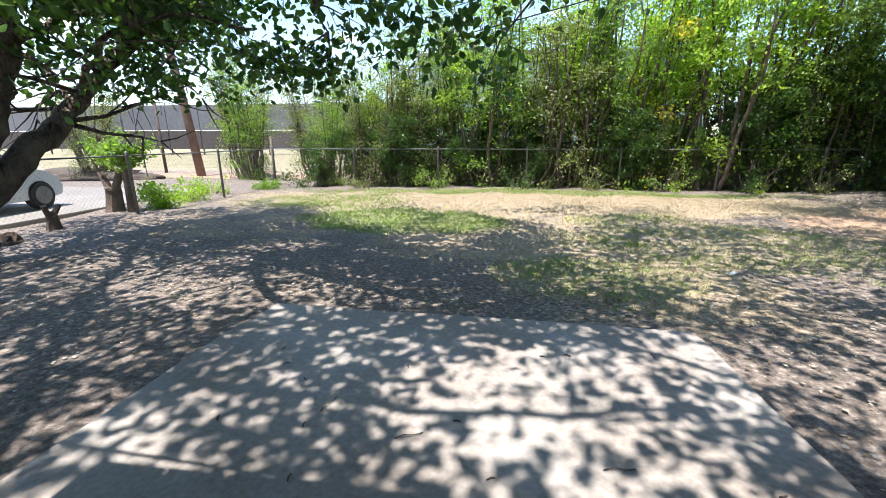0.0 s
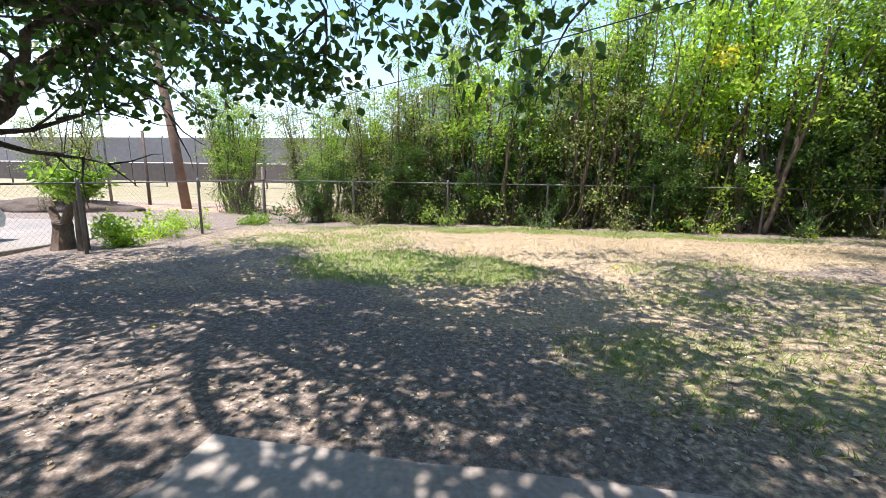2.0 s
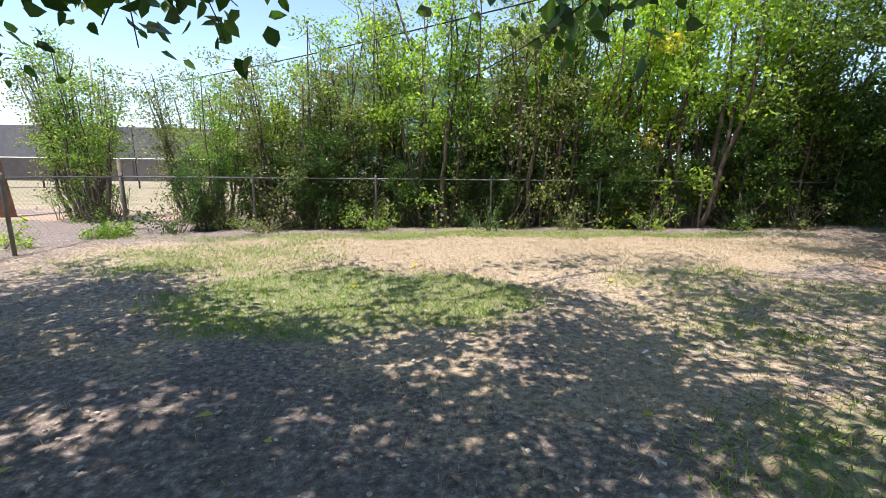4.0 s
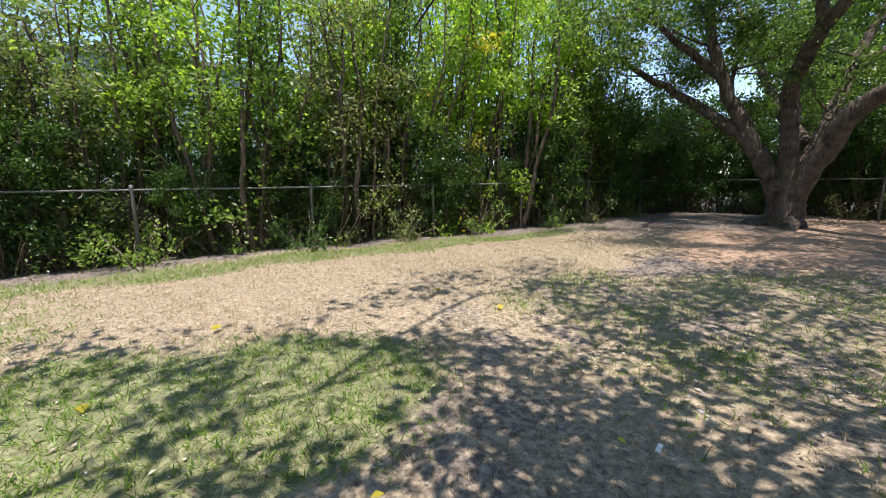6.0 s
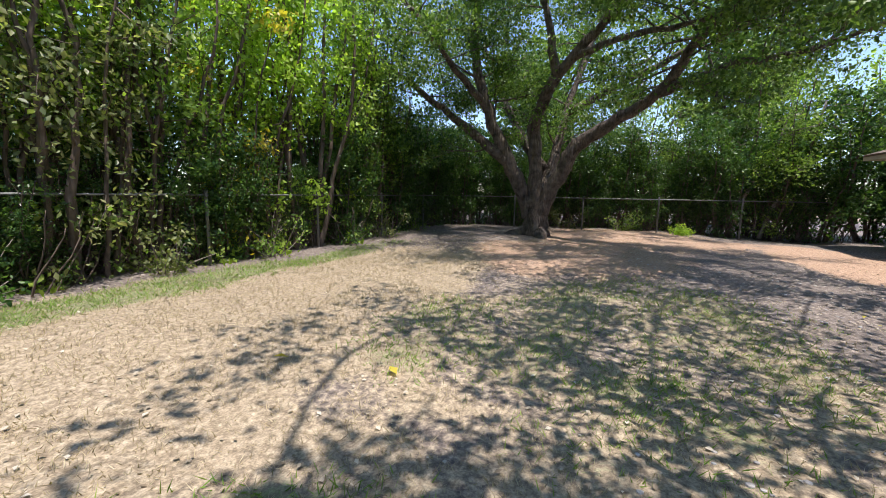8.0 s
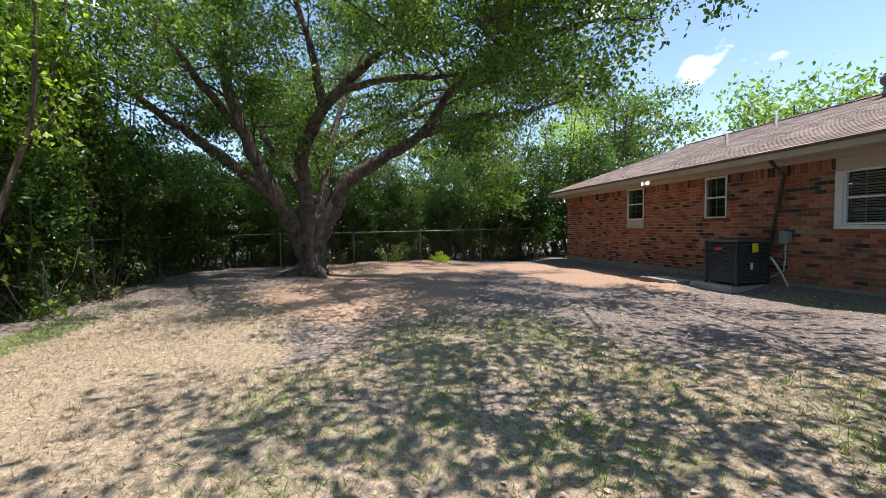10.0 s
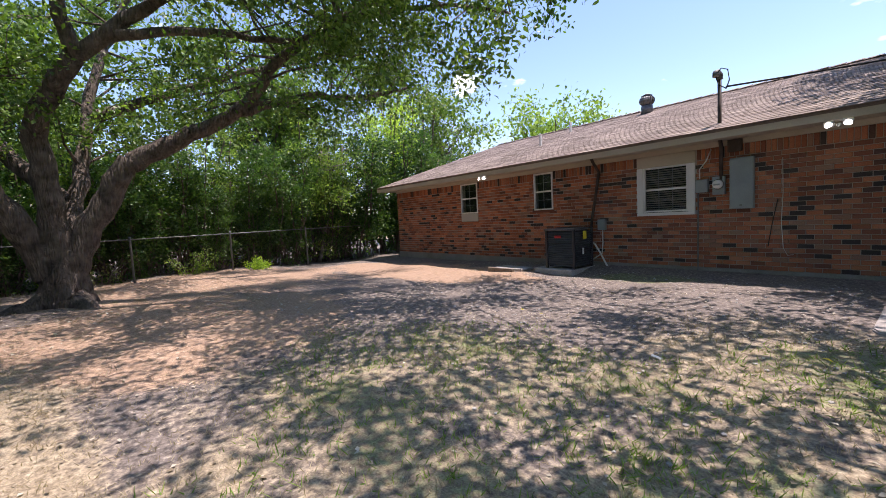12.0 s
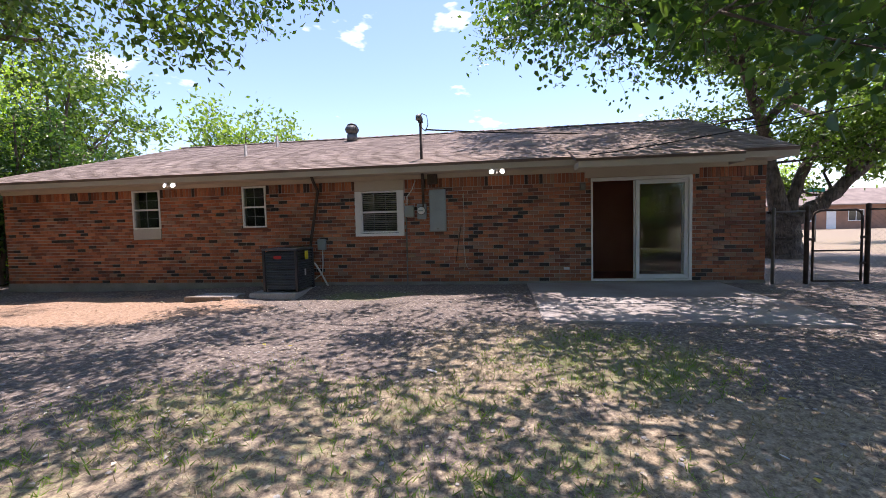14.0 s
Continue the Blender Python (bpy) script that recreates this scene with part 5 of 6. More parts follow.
panel = new("breaker_panel")
panel.location = (3.30, WALL, 1.06)
tagged(panel, "tall grey breaker panel on the brick wall", "electric box")
boxes("body", GREYBOX, [(-0.18, 0.18, 0.004, 0.12, 0, 0.92)], panel, 0.008)
boxes("door", GREYBOX, [(-0.165, 0.165, 0.121, 0.135, 0.02, 0.90)], panel, 0.006)
boxes("latch", GALV, [(-0.02, 0.02, 0.136, 0.15, 0.05, 0.08)], panel, 0.003)
tagged(boxes("junction_box", GREYBOX, [(3.84, 4.05, WALL + 0.004, WALL + 0.10, 1.40, 1.65)], bevel=0.008), "square grey junction box beside the window", "electric box")
tagged(boxes("junction_box", DARKMETAL, [(3.30, 3.52, WALL + 0.024, WALL + 0.10, 2.10, 2.32)], bevel=0.008), "dark box under the soffit", "electric box")
tagged(pipe("ground_conduit", [(4.02, WALL + 0.03, 1.4), (4.03, WALL + 0.03, 0.6), (4.03, WALL + 0.04, -0.05), (4.03, 0.0, -0.25)], 0.014, GALV), "thin grey conduit down the brick wall", "conduit")
tagged(pipe("loose_cable", [(4.0, WALL + 0.02, 1.66), (4.0, WALL + 0.02, 1.85), (3.88, WALL + 0.03, 2.0), (3.80, WALL + 0.03, 2.2)], 0.012, COPPERPIPE), "pale loose cable below the soffit", "cable")
tagged(pipe("loose_cable", [(2.74, WALL + 0.01, 1.9), (2.73, WALL + 0.012, 1.3), (2.75, WALL + 0.012, 0.8), (2.72, WALL + 0.012, 0.35), (2.66, WALL + 0.02, 0.22), (2.58, WALL + 0.012, 0.24)], 0.006, COPPERPIPE), "thin pale cable hanging on the brick wall", "cable")
tagged(pipe("loose_cable", [(2.80, WALL + 0.01, 1.2), (2.88, WALL + 0.012, 0.75), (2.93, WALL + 0.012, 0.38)], 0.007, RUBBER), "thin dark cable hanging on the brick wall", "cable")


def flood_lamp(x):
    o = new("flood_lamp")
    o.location = (x, 0.40, 2.33)
    tagged(o, "white twin-headed flood lamp, switched on, under the eave", "lamp", "flood lamps")
    boxes("base", WHITE, [(-0.06, 0.06, -0.05, 0.05, -0.035, 0.001)], o, 0.01)
    for s in (-1, 1):
        bm = bmesh.new()
        bmesh.ops.create_cone(bm, cap_ends=True, segments=20, radius1=0.035, radius2=0.062, depth=0.11, matrix=pose(s * 0.09, 0.045, -0.06, -70, 0, -s * 20))
        put(bm, "head", WHITE, o, False)
        bm = bmesh.new()
        bmesh.ops.create_uvsphere(bm, u_segments=16, v_segments=8, radius=0.05, matrix=pose(s * 0.105, 0.098, -0.078, -70, 0, -s * 20) @ Matrix.Diagonal((1, 1, 0.35, 1)))
        put(bm, "lens", LAMPLENS, o, True)
    bm = bmesh.new()
    bmesh.ops.create_uvsphere(bm, u_segments=14, v_segments=8, radius=0.032, matrix=pose(0, 0.02, -0.085))
    put(bm, "sensor", WHITE, o, True)
    return o


for x in (2.0, 9.4):
    flood_lamp(x)
o = new("wall_lamp")
o.location = (0.22, WALL, 1.88)
tagged(o, "small grey wall lamp beside the door", "lamp")
boxes("body", GALV, [(-0.05, 0.05, 0.004, 0.08, 0, 0.12)], o, 0.012)
boxes("plate", GALV, [(-0.06, 0.06, 0.0, 0.006, -0.02, 0.14)], o, 0.002)
tagged(boxes("hose_tap", PAPER, [(0.50, 0.62, WALL + 0.002, WALL + 0.04, 0.18, 0.24)], bevel=0.012), "pale dryer vent low on the brick wall", "vent")

turb = new("roof_turbine")
turb.location = (6.42, -3.35, 3.85)
tagged(turb, "round galvanised turbine vent near the ridge", "roof vent")
bm = bmesh.new()
bmesh.ops.create_cone(bm, cap_ends=True, segments=24, radius1=0.17, radius2=0.15, depth=0.24, matrix=pose(0, 0, 0.1))
put(bm, "neck", GALV, turb, True)
bm = bmesh.new()
for k in range(20):
    a0 = 2 * math.pi * k / 20
    ring = []
    for j in range(7):
        w = -1.2 + 2.4 * j / 6
        ring.append((0.21 * math.cos(w), 0.36 + 0.15 * math.sin(w) / 0.93))
    for (ra, za), (rb, zb) in zip(ring, ring[1:]):
        a1 = a0 + 2 * math.pi / 20 * 1.1
        q = [(ra * math.cos(a0), ra * math.sin(a0), za), (ra * 0.9 * math.cos(a1), ra * 0.9 * math.sin(a1), za), (rb * 0.9 * math.cos(a1), rb * 0.9 * math.sin(a1), zb), (rb * math.cos(a0), rb * math.sin(a0), zb)]
        bm.faces.new([bm.verts.new(p) for p in q])
put(bm, "vanes", GALV, turb)
bm = bmesh.new()
bmesh.ops.create_cone(bm, cap_ends=True, segments=24, radius1=0.15, radius2=0.03, depth=0.06, matrix=pose(0, 0, 0.53))
put(bm, "cap", GALV, turb, True)
for x, y, z in ((8.78, -1.5, 3.1), (8.7, -3.0, 3.65)):
    t = Tubes()
    t.add([(0, 0, -0.1), (0, 0, 0.02), (0, 0, 0.05), (0, 0, 0.42)], [0.10, 0.09, 0.04, 0.038], 14)
    o = t.put("vent_pipe", GALV)
    o.location = (x, y, z)
    tagged(o, "grey plumbing vent pipe on the shingle roof", "roof vent", "vent pipes")


def cable(name, label, a, b, sag, r):
    a, b = Vector(a), Vector(b)
    pts = [a.lerp(b, k / 24) - Vector((0, 0, sag * 4 * (k / 24) * (1 - k / 24))) for k in range(25)]
    return tagged(pipe(name, pts, r, RUBBER, None, 6), label, "cable")


cable("overhead_cable", "black overhead cable from the mast across the roof", (3.5, 0.15, 3.25), (-14.0, -12.0, 6.5), 0.6, 0.016)
cable("overhead_cable", "black overhead cable across the yard", (-9.0, 19.5, 4.3), (9.5, 6.2, 5.2), 0.25, 0.016)
cable("overhead_cable", "black cable sloping down to the door hood", (0.3, 0.95, 2.42), (-12.0, 1.2, 5.2), 0.4, 0.012)

# ---- beyond the side fence ----
car = new("parked_car")
car.matrix_basis = pose(-11.0, 6.85, GZ + 0.05, 0, 0, 8)
tagged(car, "silver sedan parked on the concrete alley", "car")
prof = [(-2.15, 0.32), (-2.18, 0.62), (-2.05, 0.86), (-1.55, 0.98), (-1.30, 1.02), (-0.72, 1.40), (-0.2, 1.46), (0.35, 1.42), (0.62, 1.32), (1.12, 0.96), (1.55, 0.84), (1.82, 0.68), (1.93, 0.48), (1.88, 0.28), (1.65, 0.22), (-1.8, 0.22)]
bm = bmesh.new()
sections = []
for x, sc in ((-0.86, 0.94), (-0.80, 1.0), (0.80, 1.0), (0.86, 0.94)):
    ring = []
    for y, z in prof:
        inset = 0.17 * max(0.0, (z - 0.95) / 0.5)
        ring.append(bm.verts.new((x - math.copysign(inset, x), y * (1 if sc == 1.0 else 0.985), 0.62 + (z - 0.62) * (1 if sc == 1.0 else 0.95))))
    sections.append(ring)
for s0, s1 in zip(sections, sections[1:]):
    for i in range(len(prof)):
        j = (i + 1) % len(prof)
        bm.faces.new((s0[i], s0[j], s1[j], s1[i]))
bm.faces.new(sections[0])
bm.faces.new(sections[-1][::-1])
bmesh.ops.recalc_face_normals(bm, faces=bm.faces[:])
put(bm, "body", SILVER, car)
bm = bmesh.new()
for s in (-1, 1):
    q = [(s * 0.845, -1.18, 1.0), (s * 0.845, 1.10, 1.0), (s * 0.74, 0.55, 1.32), (s * 0.72, -0.2, 1.40), (s * 0.74, -0.72, 1.34)]
    bm.faces.new([bm.verts.new((x + s * 0.012, y, z)) for x, y, z in q])
q = [(-0.68, 1.16, 1.03), (0.68, 1.16, 1.03), (0.60, 0.66, 1.325), (-0.60, 0.66, 1.325)]
bm.faces.new([bm.verts.new((x, y + 0.01, z + 0.012)) for x, y, z in q])
w = put(bm, "window", CARGLASS, car)
w.modifiers.new("thick", "SOLIDIFY").thickness = 0.01
for sx in (-1, 1):
    for y in (-1.35, 1.32):
        wh = new("wheel")
        wh.parent = car
        wh.location = (sx * 0.80, y, 0.31)
        bm = bmesh.new()
        bmesh.ops.create_cone(bm, cap_ends=True, segments=28, radius1=0.31, radius2=0.31, depth=0.2, matrix=pose(0, 0, 0, 0, 90))
        bmesh.ops.bevel(bm, geom=[e for e in bm.edges if abs(e.verts[0].co.x - e.verts[1].co.x) < 1e-4], offset=0.03, segments=2, affect="EDGES")
        put(bm, "tyre", RUBBER, wh)
        bm = bmesh.new()
        bmesh.ops.create_cone(bm, cap_ends=True, segments=28, radius1=0.20, radius2=0.20, depth=0.02, matrix=pose(sx * 0.105, 0, 0, 0, 90))
        for k in range(6):
            box(bm, sx * 0.112 - 0.008, sx * 0.112 + 0.008, -0.03, 0.03, 0.03, 0.19, bevel=0.004)
            bmesh.ops.rotate(bm, verts=bm.verts[:], cent=(0, 0, 0), matrix=Matrix.Rotation(math.pi / 3, 3, "X"))
        put(bm, "rim", RIM, wh)
for sx in (-0.64, 0.64):
    boxes("headlamp", PAPER, [(sx - 0.14, sx + 0.14, 1.76, 1.86, 0.62, 0.72)], car, 0.02)
boxes("bumper", BLACK, [(-0.6, 0.6, 1.88, 1.945, 0.32, 0.44)], car, 0.01)


def stump(x, y, h, r, seed, label, forks=2):
    rng = random.Random(seed)
    t = Tubes()
    t.add([(0, 0, -0.15), (0.02, 0, 0.05), (0.0, 0.03, h * 0.5), (0.03, 0, h * 0.62)], [r * 1.5, r * 1.15, r, r * 0.9], 12, 0.14, rng)
    for k in range(forks):
        a = rng.uniform(0, 6.28)
        t.add([(0, 0, h * 0.4), (math.cos(a) * r, math.sin(a) * r, h * 0.75), (math.cos(a) * r * 1.7, math.sin(a) * r * 1.7, h * rng.uniform(0.9, 1.1))], [r * 0.6, r * 0.5, r * 0.42], 9, 0.12, rng)
    o = t.put("tree_stump", BARK_THIN, None, False)
    o.location = (x, y, GZ)
    return tagged(o, label, "stump", "tree stumps")


stump(-8.15, 6.6, 0.42, 0.09, 1, "small cut forked stump by the side fence")
stump(-8.72, 8.45, 0.85, 0.15, 2, "thick cut leaning stump by the side fence", 3)
stump(-7.6, 5.5, 0.16, 0.12, 3, "low sawn stump in the dirt", 1)


def bush(x, y, h, r, seed, leaf, label, size=0.09, name="bush", per=14, stems=16):
    rng, rs = random.Random(seed), np.random.RandomState(seed)
    root = new(name)
    root.location = (x, y, GZ)
    tagged(root, label, "bush")
    t, anchors = Tubes(), []
    for k in range(stems):
        a = rng.uniform(0, 6.28)
        sprout(t, anchors, Vector((math.cos(a) * r * 0.2, math.sin(a) * r * 0.2, -0.03)), Vector((math.cos(a) * r, math.sin(a) * r, h * rng.uniform(0.7, 1.2))), h * rng.uniform(0.7, 1.1), 0.012, rng, 0, 4)
    t.put("stems", BARK_PALE, root)
    tagged(scatter_leaves("foliage", anchors, per, (0.09, 0.09, 0.08), size, leaf, root, rs), "", "", "", "stuff")
    return root


bush(-7.95, 8.95, 0.75, 0.4, 61, LEAF_BRIGHT, "bright green leafy weed bush at the fence")
bush(-8.3, 10.1, 0.65, 0.6, 62, LEAF_BRIGHT, "low bright green weeds at the fence", 0.07)
bush(-8.6, 11.6, 0.6, 0.6, 63, LEAF_BRIGHT, "low bright green weeds behind the fence", 0.07)
bush(15.9, 5.0, 0.35, 0.4, 64, LEAF_BRIGHT, "small bright green plant under the hedge", 0.08)
bush(-7.5, 12.9, 0.4, 0.5, 65, LEAF_MID, "low weeds in the fence corner", 0.07)
for k, (x, y, s) in enumerate(((-6.6, 13.6, 0.7), (-4.6, 13.55, 0.5), (-2.0, 13.6, 0.6), (0.6, 13.55, 0.7), (2.8, 13.6, 0.6), (5.0, 13.6, 0.8), (7.4, 13.6, 0.8), (9.4, 13.6, 0.7), (11.5, 13.7, 0.9), (16.0, 11.5, 0.9), (16.1, 9.2, 0.8), (16.0, 7.0, 0.7))):
    bush(x, y, 0.9 * s + 0.3, 0.6, 300 + k, (LEAF_DARK, LEAF_OLIVE, LEAF_MID)[k % 3], "scrubby undergrowth along the chain-link fence", 0.08, "undergrowth", 9, 13)
t = Tubes()
t.add([(0, 0, -0.1), (0.02, 0, 0.6), (0.0, 0.05, 1.2), (-0.05, 0.05, 1.35)], [0.10, 0.085, 0.09, 0.08], 10, 0.12, random.Random(4))
o = t.put("lopped_trunk", BARK_THIN, None, False)
o.location = (-8.2, 8.35, GZ)
tagged(o, "lopped tree trunk with new sprouts beside the fence", "trunk")
bush(-8.2, 8.35, 0.6, 0.6, 66, LEAF_MID, "leafy sprouts on the lopped trunk", 0.11).location.z = GZ + 1.1

rng = random.Random(9)
bm = bmesh.new()
bmesh.ops.create_icosphere(bm, subdivisions=4, radius=1)
for v in bm.verts:
    n = noise.noise(v.co * 2.5) * 0.25 + noise.noise(v.co * 7) * 0.08
    v.co = Vector((v.co.x * 3.2, v.co.y * 0.9, max(v.co.z, -0.15) * 0.42)) * (1 + n)
o = put(bm, "dirt_mound", DIRTMOUND, None, True)
o.location = (-17.0, 15.4, GZ)
tagged(o, "dark heap of dirt and rubble at the alley's end", "mound")


def pole(name, label, pts, r0, r1, mat):
    t = Tubes()
    n = len(pts)
    t.add(pts, [r0 + (r1 - r0) * k / (n - 1) for k in range(n)], 12)
    return tagged(t.put(name, mat), label, "pole")


pole("utility_pole", "leaning brown wooden utility pole", [(-13.0, 17, GZ - 0.3), (-13.35, 17, 3.0), (-13.75, 17, 6.0), (-14.2, 17, 9.5)], 0.19, 0.13, POLEWOOD)
pole("light_pole", "thin pale steel pole beyond the alley", [(-17.0, 17.6, GZ - 0.2), (-17.05, 17.6, 2.6), (-17.15, 17.6, 6.0)], 0.06, 0.04, GALV)
for x, z in ((-15.75, 3.0), (-20.2, 3.1), (-11.2, 3.0)):
    pole("field_fence_post", "tall steel post of the field fence", [(x, 18.2, GZ - 0.2), (x, 18.2, 1.0), (x, 18.2, z)], 0.07, 0.06, DARKMETAL)["group"] = "field fence posts"
for x, h in ((-24, 9.5), (-9, 9.0), (-40, 9.5)):
    pole("far_light_pole", "tall thin pole beyond the field", [(x, 38, GZ - 0.2), (x, 38, 4.0), (x, 38, h)], 0.09, 0.06, GALV)["group"] = "far poles"

# long screen wall of the field, in panels
bar = new("field_screen")
bar.location = (-30, 40, GZ)
tagged(bar, "long grey screened wall across the field", "wall", "", "structure")
for k in range(22):
    x = -36 + k * 3.6
    boxes("panel", SCREEN, [(x, x + 3.54, -0.05, 0.05, 2.45, 4.9)], bar, 0.01)
    boxes("panel", SCREENLOW, [(x, x + 3.54, -0.06, 0.06, 0.6, 2.4)], bar, 0.01)
    pipe("screen_post", [(x - 0.03, 0.1, -0.2), (x - 0.03, 0.1, 5.1)], 0.07, DARKMETAL, bar, 6)
sh = new("metal_shed")
sh.location = (3.0, 27, GZ)
tagged(sh, "large teal-grey metal building behind the trees", "building")
boxes("wall", TEAL, [(-8, 9, 0, 8, 0, 6.4)], sh, 0.02)
bm = bmesh.new()
for k in range(56):
    box(bm, -8 + k * 0.305, -8 + k * 0.305 + 0.05, -0.03, -0.001, 0, 6.4)
tagged(put(bm, "ribs", TEAL, sh), "", "", "", "stuff")
boxes("roof_edge", GALV, [(-8.2, 9.2, -0.2, 8.2, 6.41, 6.6)], sh, 0.02)

# ---- across the street ----
nb = new("neighbour_house")
nb.location = (-36, -44, GZ)
tagged(nb, "low brick house with pale roof across the street", "house")
boxes("wall", BRICK, [(-9, 9, -4, 4, 0, 2.7)], nb, 0.02)
bm = bmesh.new()
prism(bm, [(-9.6, 4.6, 2.7), (-9.6, -4.6, 2.7), (-7, 0, 4.6), (7, 0, 4.6), (9.6, 4.6, 2.7)], 0.12)
prism(bm, [(9.6, -4.6, 2.7), (9.6, 4.6, 2.7), (7, 0, 4.6), (-7, 0, 4.6), (-9.6, -4.6, 2.7)], 0.12)
put(bm, "roof", SHINGLE, nb)
for x in (-5, 0.5, 5.5):
    wf = boxes("window", WHITE, [(x - 0.75, x - 0.68, 4.0, 4.05, 0.9, 2.1), (x + 0.68, x + 0.75, 4.0, 4.05, 0.9, 2.1), (x - 0.68, x + 0.68, 4.0, 4.05, 2.03, 2.1), (x - 0.68, x + 0.68, 4.0, 4.05, 0.9, 0.97), (x - 0.03, x + 0.03, 4.0, 4.05, 0.97, 2.03)], nb, 0.005)
    boxes("pane", CARGLASS, [(x - 0.68, x + 0.68, 4.001, 4.02, 0.97, 2.03)], wf, 0)
boxes("door", WHITE, [(2.4, 3.3, 4.0, 4.05, 0.0, 2.05)], nb, 0.01)
sg = new("street_sign")
sg.location = (-14.6, -15.2, GZ)
tagged(sg, "green street sign on a thin steel post", "sign")
pipe("post", [(0, 0, -0.2), (0, 0, 2.7)], 0.03, GALV, sg)
boxes("plate", GREENSIGN, [(-0.42, 0.42, -0.01, 0.01, 2.7, 2.92)], sg, 0.008)

# ---- small things on the ground ----


def on_ground(n, rs, x0, x1, y0, y1):
    p = np.stack([rs.uniform(x0, x1, n), rs.uniform(y0, y1, n)], -1)
    keep = ~((p[:, 0] > -2.7) & (p[:, 0] < 1.5) & (p[:, 1] < 3.65)) & ~((p[:, 1] < 0.05) & (p[:, 0] > -3.5))
    return p[keep]


def turf(name, label, mat, n, chan, seed, length, width, need, area):
    """Grass blades where the ground's cover has them, thinned by chance."""
    rs = np.random.RandomState(seed)
    p = on_ground(n, rs, *area)
    patch = 0.5 + 0.5 * np.sin(p[:, 0] * 2.1 + np.sin(p[:, 1] * 1.7) * 2) * np.cos(p[:, 1] * 2.4 + p[:, 0])
    c = cover(p[:, 0], p[:, 1])[chan] * (0.55 + 0.6 * patch)
    p = p[c > need + rs.uniform(0, 0.6, len(p))]
    k = 3
    p = np.repeat(p, k, axis=0) + rs.normal(0, 0.025, (len(p) * k, 2))
    z = ground_height(p[:, 0], p[:, 1]) - 0.008
    base = np.column_stack([p, z])
    d = rs.normal(0, 0.75, (len(p), 3))
    d[:, 2] = rs.uniform(0.4, 1.2, len(p))
    d /= np.linalg.norm(d, axis=1, keepdims=True)
    s = length * rs.uniform(0.5, 1.4, (len(p), 1))
    side = np.cross(d, rs.normal(0, 1, (len(p), 3)))
    side /= np.linalg.norm(side, axis=1, keepdims=True)
    return tagged(blades(name, base, base + d * s, side * width, mat, None, 0.35), label, "grass", "", "stuff")


turf("green_grass", "short green grass in patches on the yard", GRASS, 90000, 0, 71, 0.075, 0.0038, 0.12, (-8, 10, 2, 13.6))
turf("dry_grass", "short dry straw-coloured grass on the yard", STRAW, 95000, 1, 72, 0.05, 0.0028, 0.12, (-8, 12, 2, 13.6))


def flakes(name, label, mat, n, seed, size, area, lift=0.012, category="litter"):
    rs = np.random.RandomState(seed)
    p = on_ground(n, rs, *area)
    z = ground_height(p[:, 0], p[:, 1]) + lift
    base = np.column_stack([p, z])
    a = rs.uniform(0, 6.28, len(p))
    s = size * rs.uniform(0.5, 1.6, (len(p), 1))
    d = np.column_stack([np.cos(a), np.sin(a), rs.uniform(-0.1, 0.35, len(p))])
    side = np.column_stack([-np.sin(a), np.cos(a), rs.uniform(-0.2, 0.2, len(p))])
    return tagged(blades(name, base, base + d * s, side * s * 0.33, mat, None, 0.5), label, category, "", "stuff")


flakes("fallen_leaves", "dry brown and pale leaves strewn over the dirt", LITTER, 9000, 81, 0.032, (-8, 15, 0.3, 13.6))
flakes("fallen_leaves", "pale chips and dry leaves thick near the patio", LITTER, 5000, 82, 0.024, (-7, 6, 1.0, 6.4))
flakes("fallen_leaves", "dry leaves thick under the spreading tree", LITTER, 4500, 83, 0.045, (8, 16.5, 6.5, 13.8))
flakes("yellow_leaves", "yellow leaves lying on the grass", LEAF_YELLOW, 22, 84, 0.075, (-5, 5, 3.7, 9.5), 0.03)
flakes("patio_litter", "small dark twigs and leaf bits near the patio rim", LITTER, 900, 85, 0.03, (-3.6, 2.4, 3.6, 4.3))


def pebbles():
    bm = bmesh.new()
    rs = np.random.RandomState(91)
    p = on_ground(1500, rs, -7.5, 8, 0.6, 7.0)
    for x, y in p:
        s = rs.uniform(0.006, 0.02)
        r = bmesh.ops.create_icosphere(bm, subdivisions=1, radius=s)
        z = float(ground_height(np.array(x), np.array(y)))
        for v in r["verts"]:
            v.co = Vector((x + v.co.x * rs.uniform(0.8, 1.3), y + v.co.y * 1.2, z + 0.006 + v.co.z * 0.6))
    return tagged(put(bm, "pebbles", CONCRETE), "pale pebbles and concrete chips in the dirt", "gravel", "", "stuff")


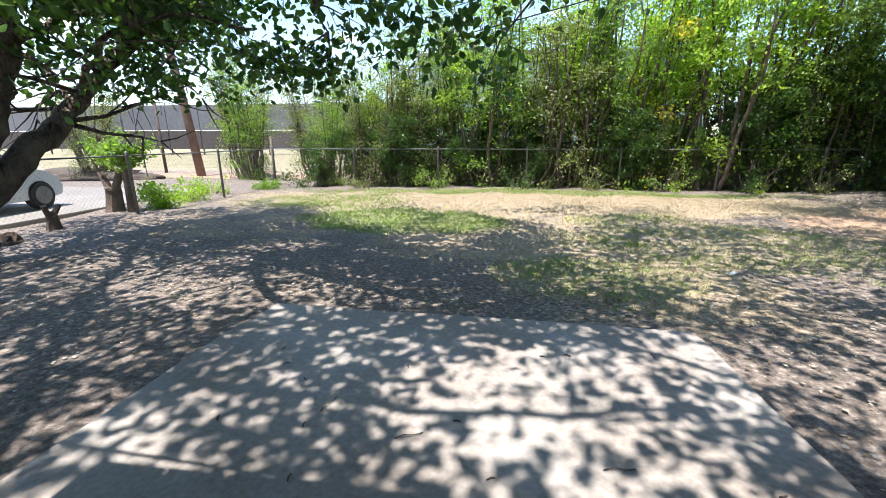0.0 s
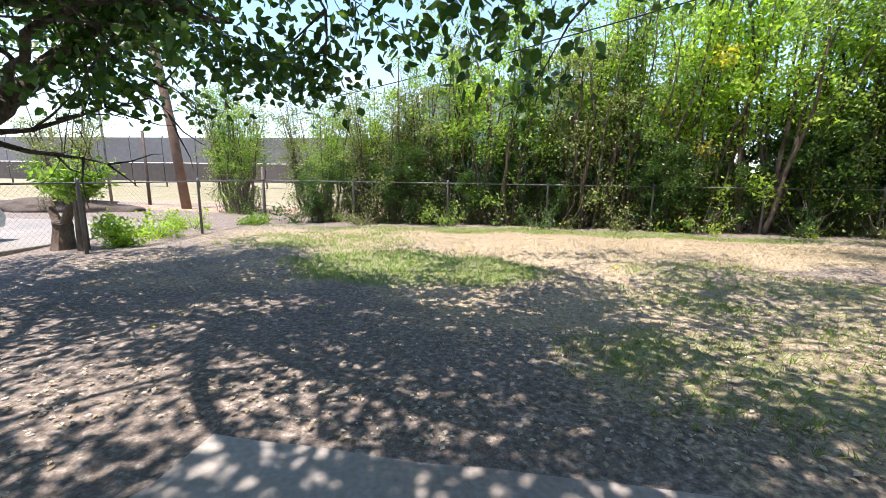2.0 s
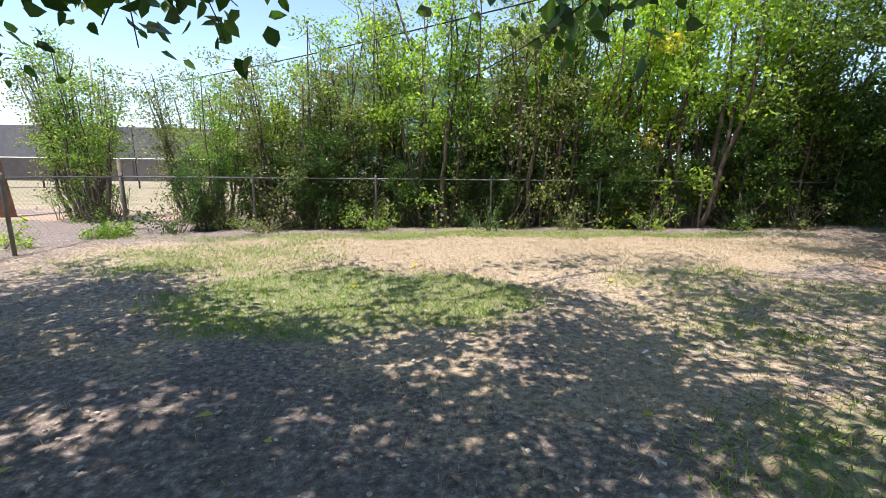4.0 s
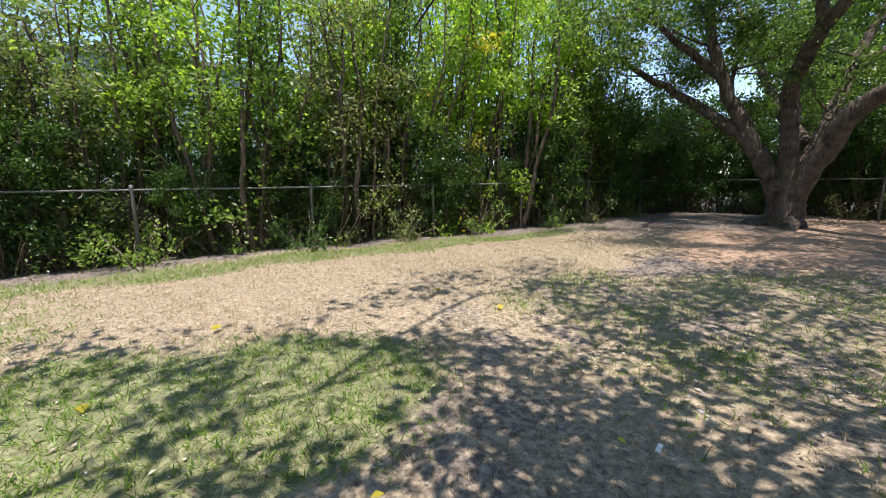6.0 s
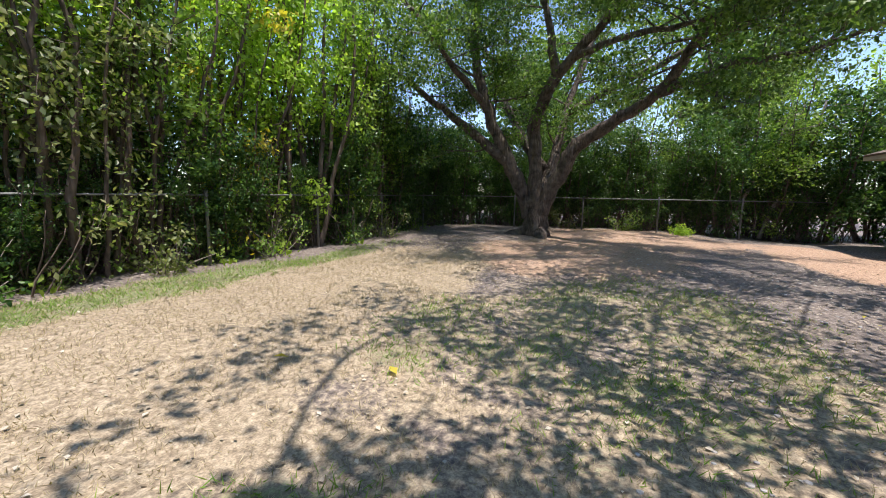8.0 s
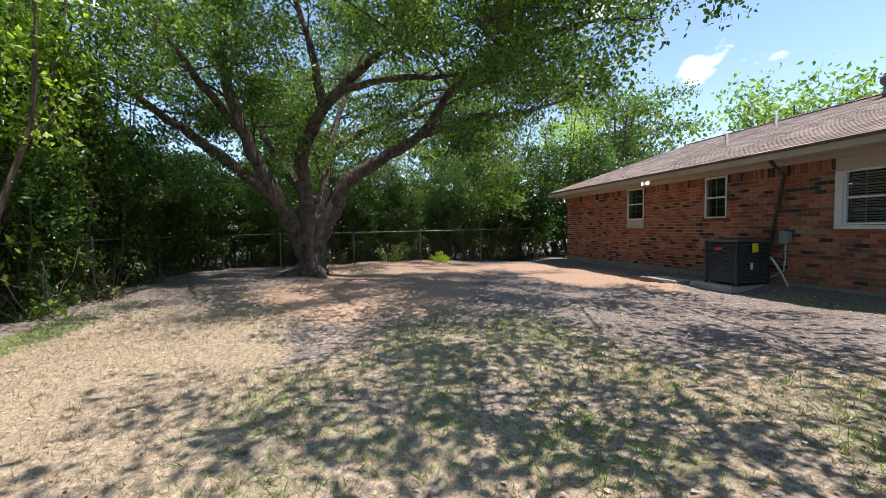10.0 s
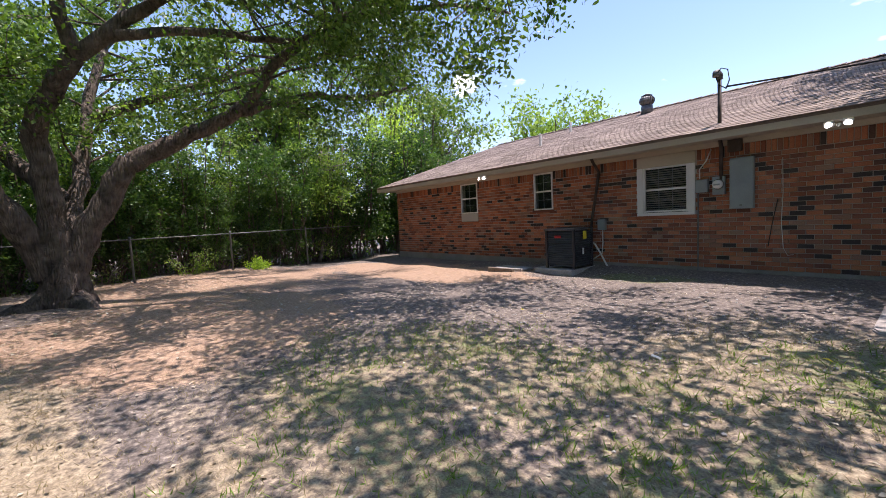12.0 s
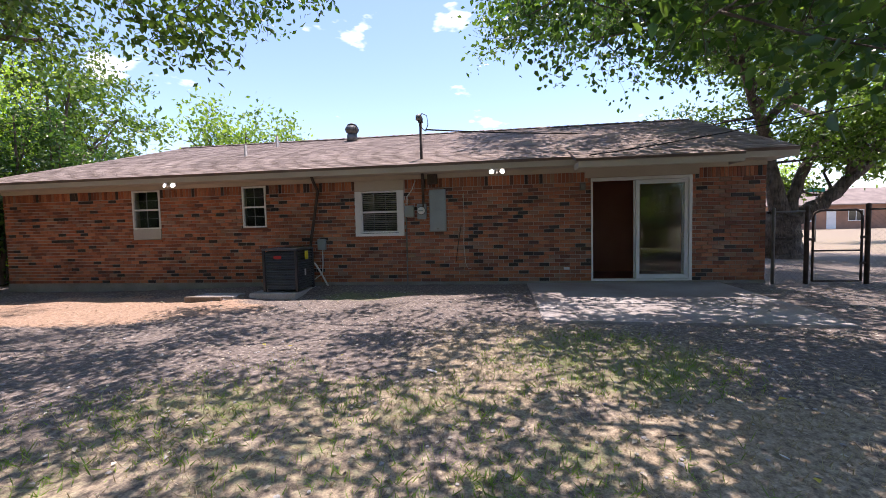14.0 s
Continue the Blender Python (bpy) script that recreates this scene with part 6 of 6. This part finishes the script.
pebbles()
for x, y, a in ((-0.6, 2.0, 20), (-1.1, 2.2, 70), (0.4, 1.9, 5), (-1.3, 4.6, 115), (2.9, 4.2, 40), (0.9, 6.2, 10), (-3.4, 3.2, 30), (3.2, 6.4, 160)):
    on_slab = -2.4 < x < 1.4 and y < 3.4
    o = pipe("twig", [(-0.07, 0, 0), (-0.02, 0.008, 0.008), (0.03, -0.004, 0.006), (0.08, 0.01, 0)], 0.003, BARK)
    o.matrix_basis = pose(x, y, -0.094 if on_slab else GZ + 0.02, 0, 0, a)
    tagged(o, "thin dry twig lying on the ground", "twig", "twigs")
for x, y, a, s in ((2.6, 5.2, 20, 0.05), (1.3, 5.1, 50, 0.04), (0.4, 6.4, 10, 0.02)):
    bm = bmesh.new()
    box(bm, -s, s, -s * 0.6, s * 0.6, 0, 0.006, bevel=0.002)
    for v in bm.verts:
        v.co.z += 0.02 * math.sin(v.co.x * 30)
    o = put(bm, "paper_scrap", PAPER)
    o.matrix_basis = pose(x, y, GZ + 0.03, 0, 4, a)
    tagged(o, "crumpled white paper scrap on the dirt", "litter", "paper scraps")
bm = bmesh.new()
pts = [(math.cos(a) * 0.22 * (1 + 0.15 * math.sin(3 * a)), math.sin(a) * 0.17) for a in np.linspace(0, 2 * math.pi, 13)[:-1]]
prism(bm, [(x, y, 0.05) for x, y in pts], 0.09)
bmesh.ops.recalc_face_normals(bm, faces=bm.faces[:])
bmesh.ops.bevel(bm, geom=bm.edges[:], offset=0.008, segments=1, affect="EDGES")
o = put(bm, "flat_stone", CONCRETE)
o.location = (-2.95, 2.05, GZ)
tagged(o, "flat pale stone beside the patio", "stone")

# ---- bricks, piece by piece ----
rng = random.Random(13)
rest = bmesh.new()
shared = {}
count = 0
for x0, x1, z0, z1 in brick_courses():
    mid = (x0 + x1) / 2
    if 0.06 < mid < 2.45 and count < 300:
        key = (round(x1 - x0, 3), round(z1 - z0, 3))
        if key not in shared:
            bm = bmesh.new()
            brick_mesh(bm, -(x1 - x0) / 2, (x1 - x0) / 2, -(z1 - z0) / 2, (z1 - z0) / 2, 0.0)
            bmesh.ops.recalc_face_normals(bm, faces=bm.faces[:])
            me = bpy.data.meshes.new("brick")
            bm.to_mesh(me)
            bm.free()
            me.materials.append(BRICK)
            shared[key] = me
        o = new("brick", shared[key])
        o.parent = house_wall
        o.location = (mid, WALL + rng.uniform(-0.0025, 0.0025), (z0 + z1) / 2)
        count += 1
    else:
        brick_mesh(rest, x0, x1, z0, z1, WALL, 0.03, rng)
bmesh.ops.recalc_face_normals(rest, faces=rest.faces[:])
tagged(put(rest, "bricks", BRICK, house_wall), "", "", "", "stuff")
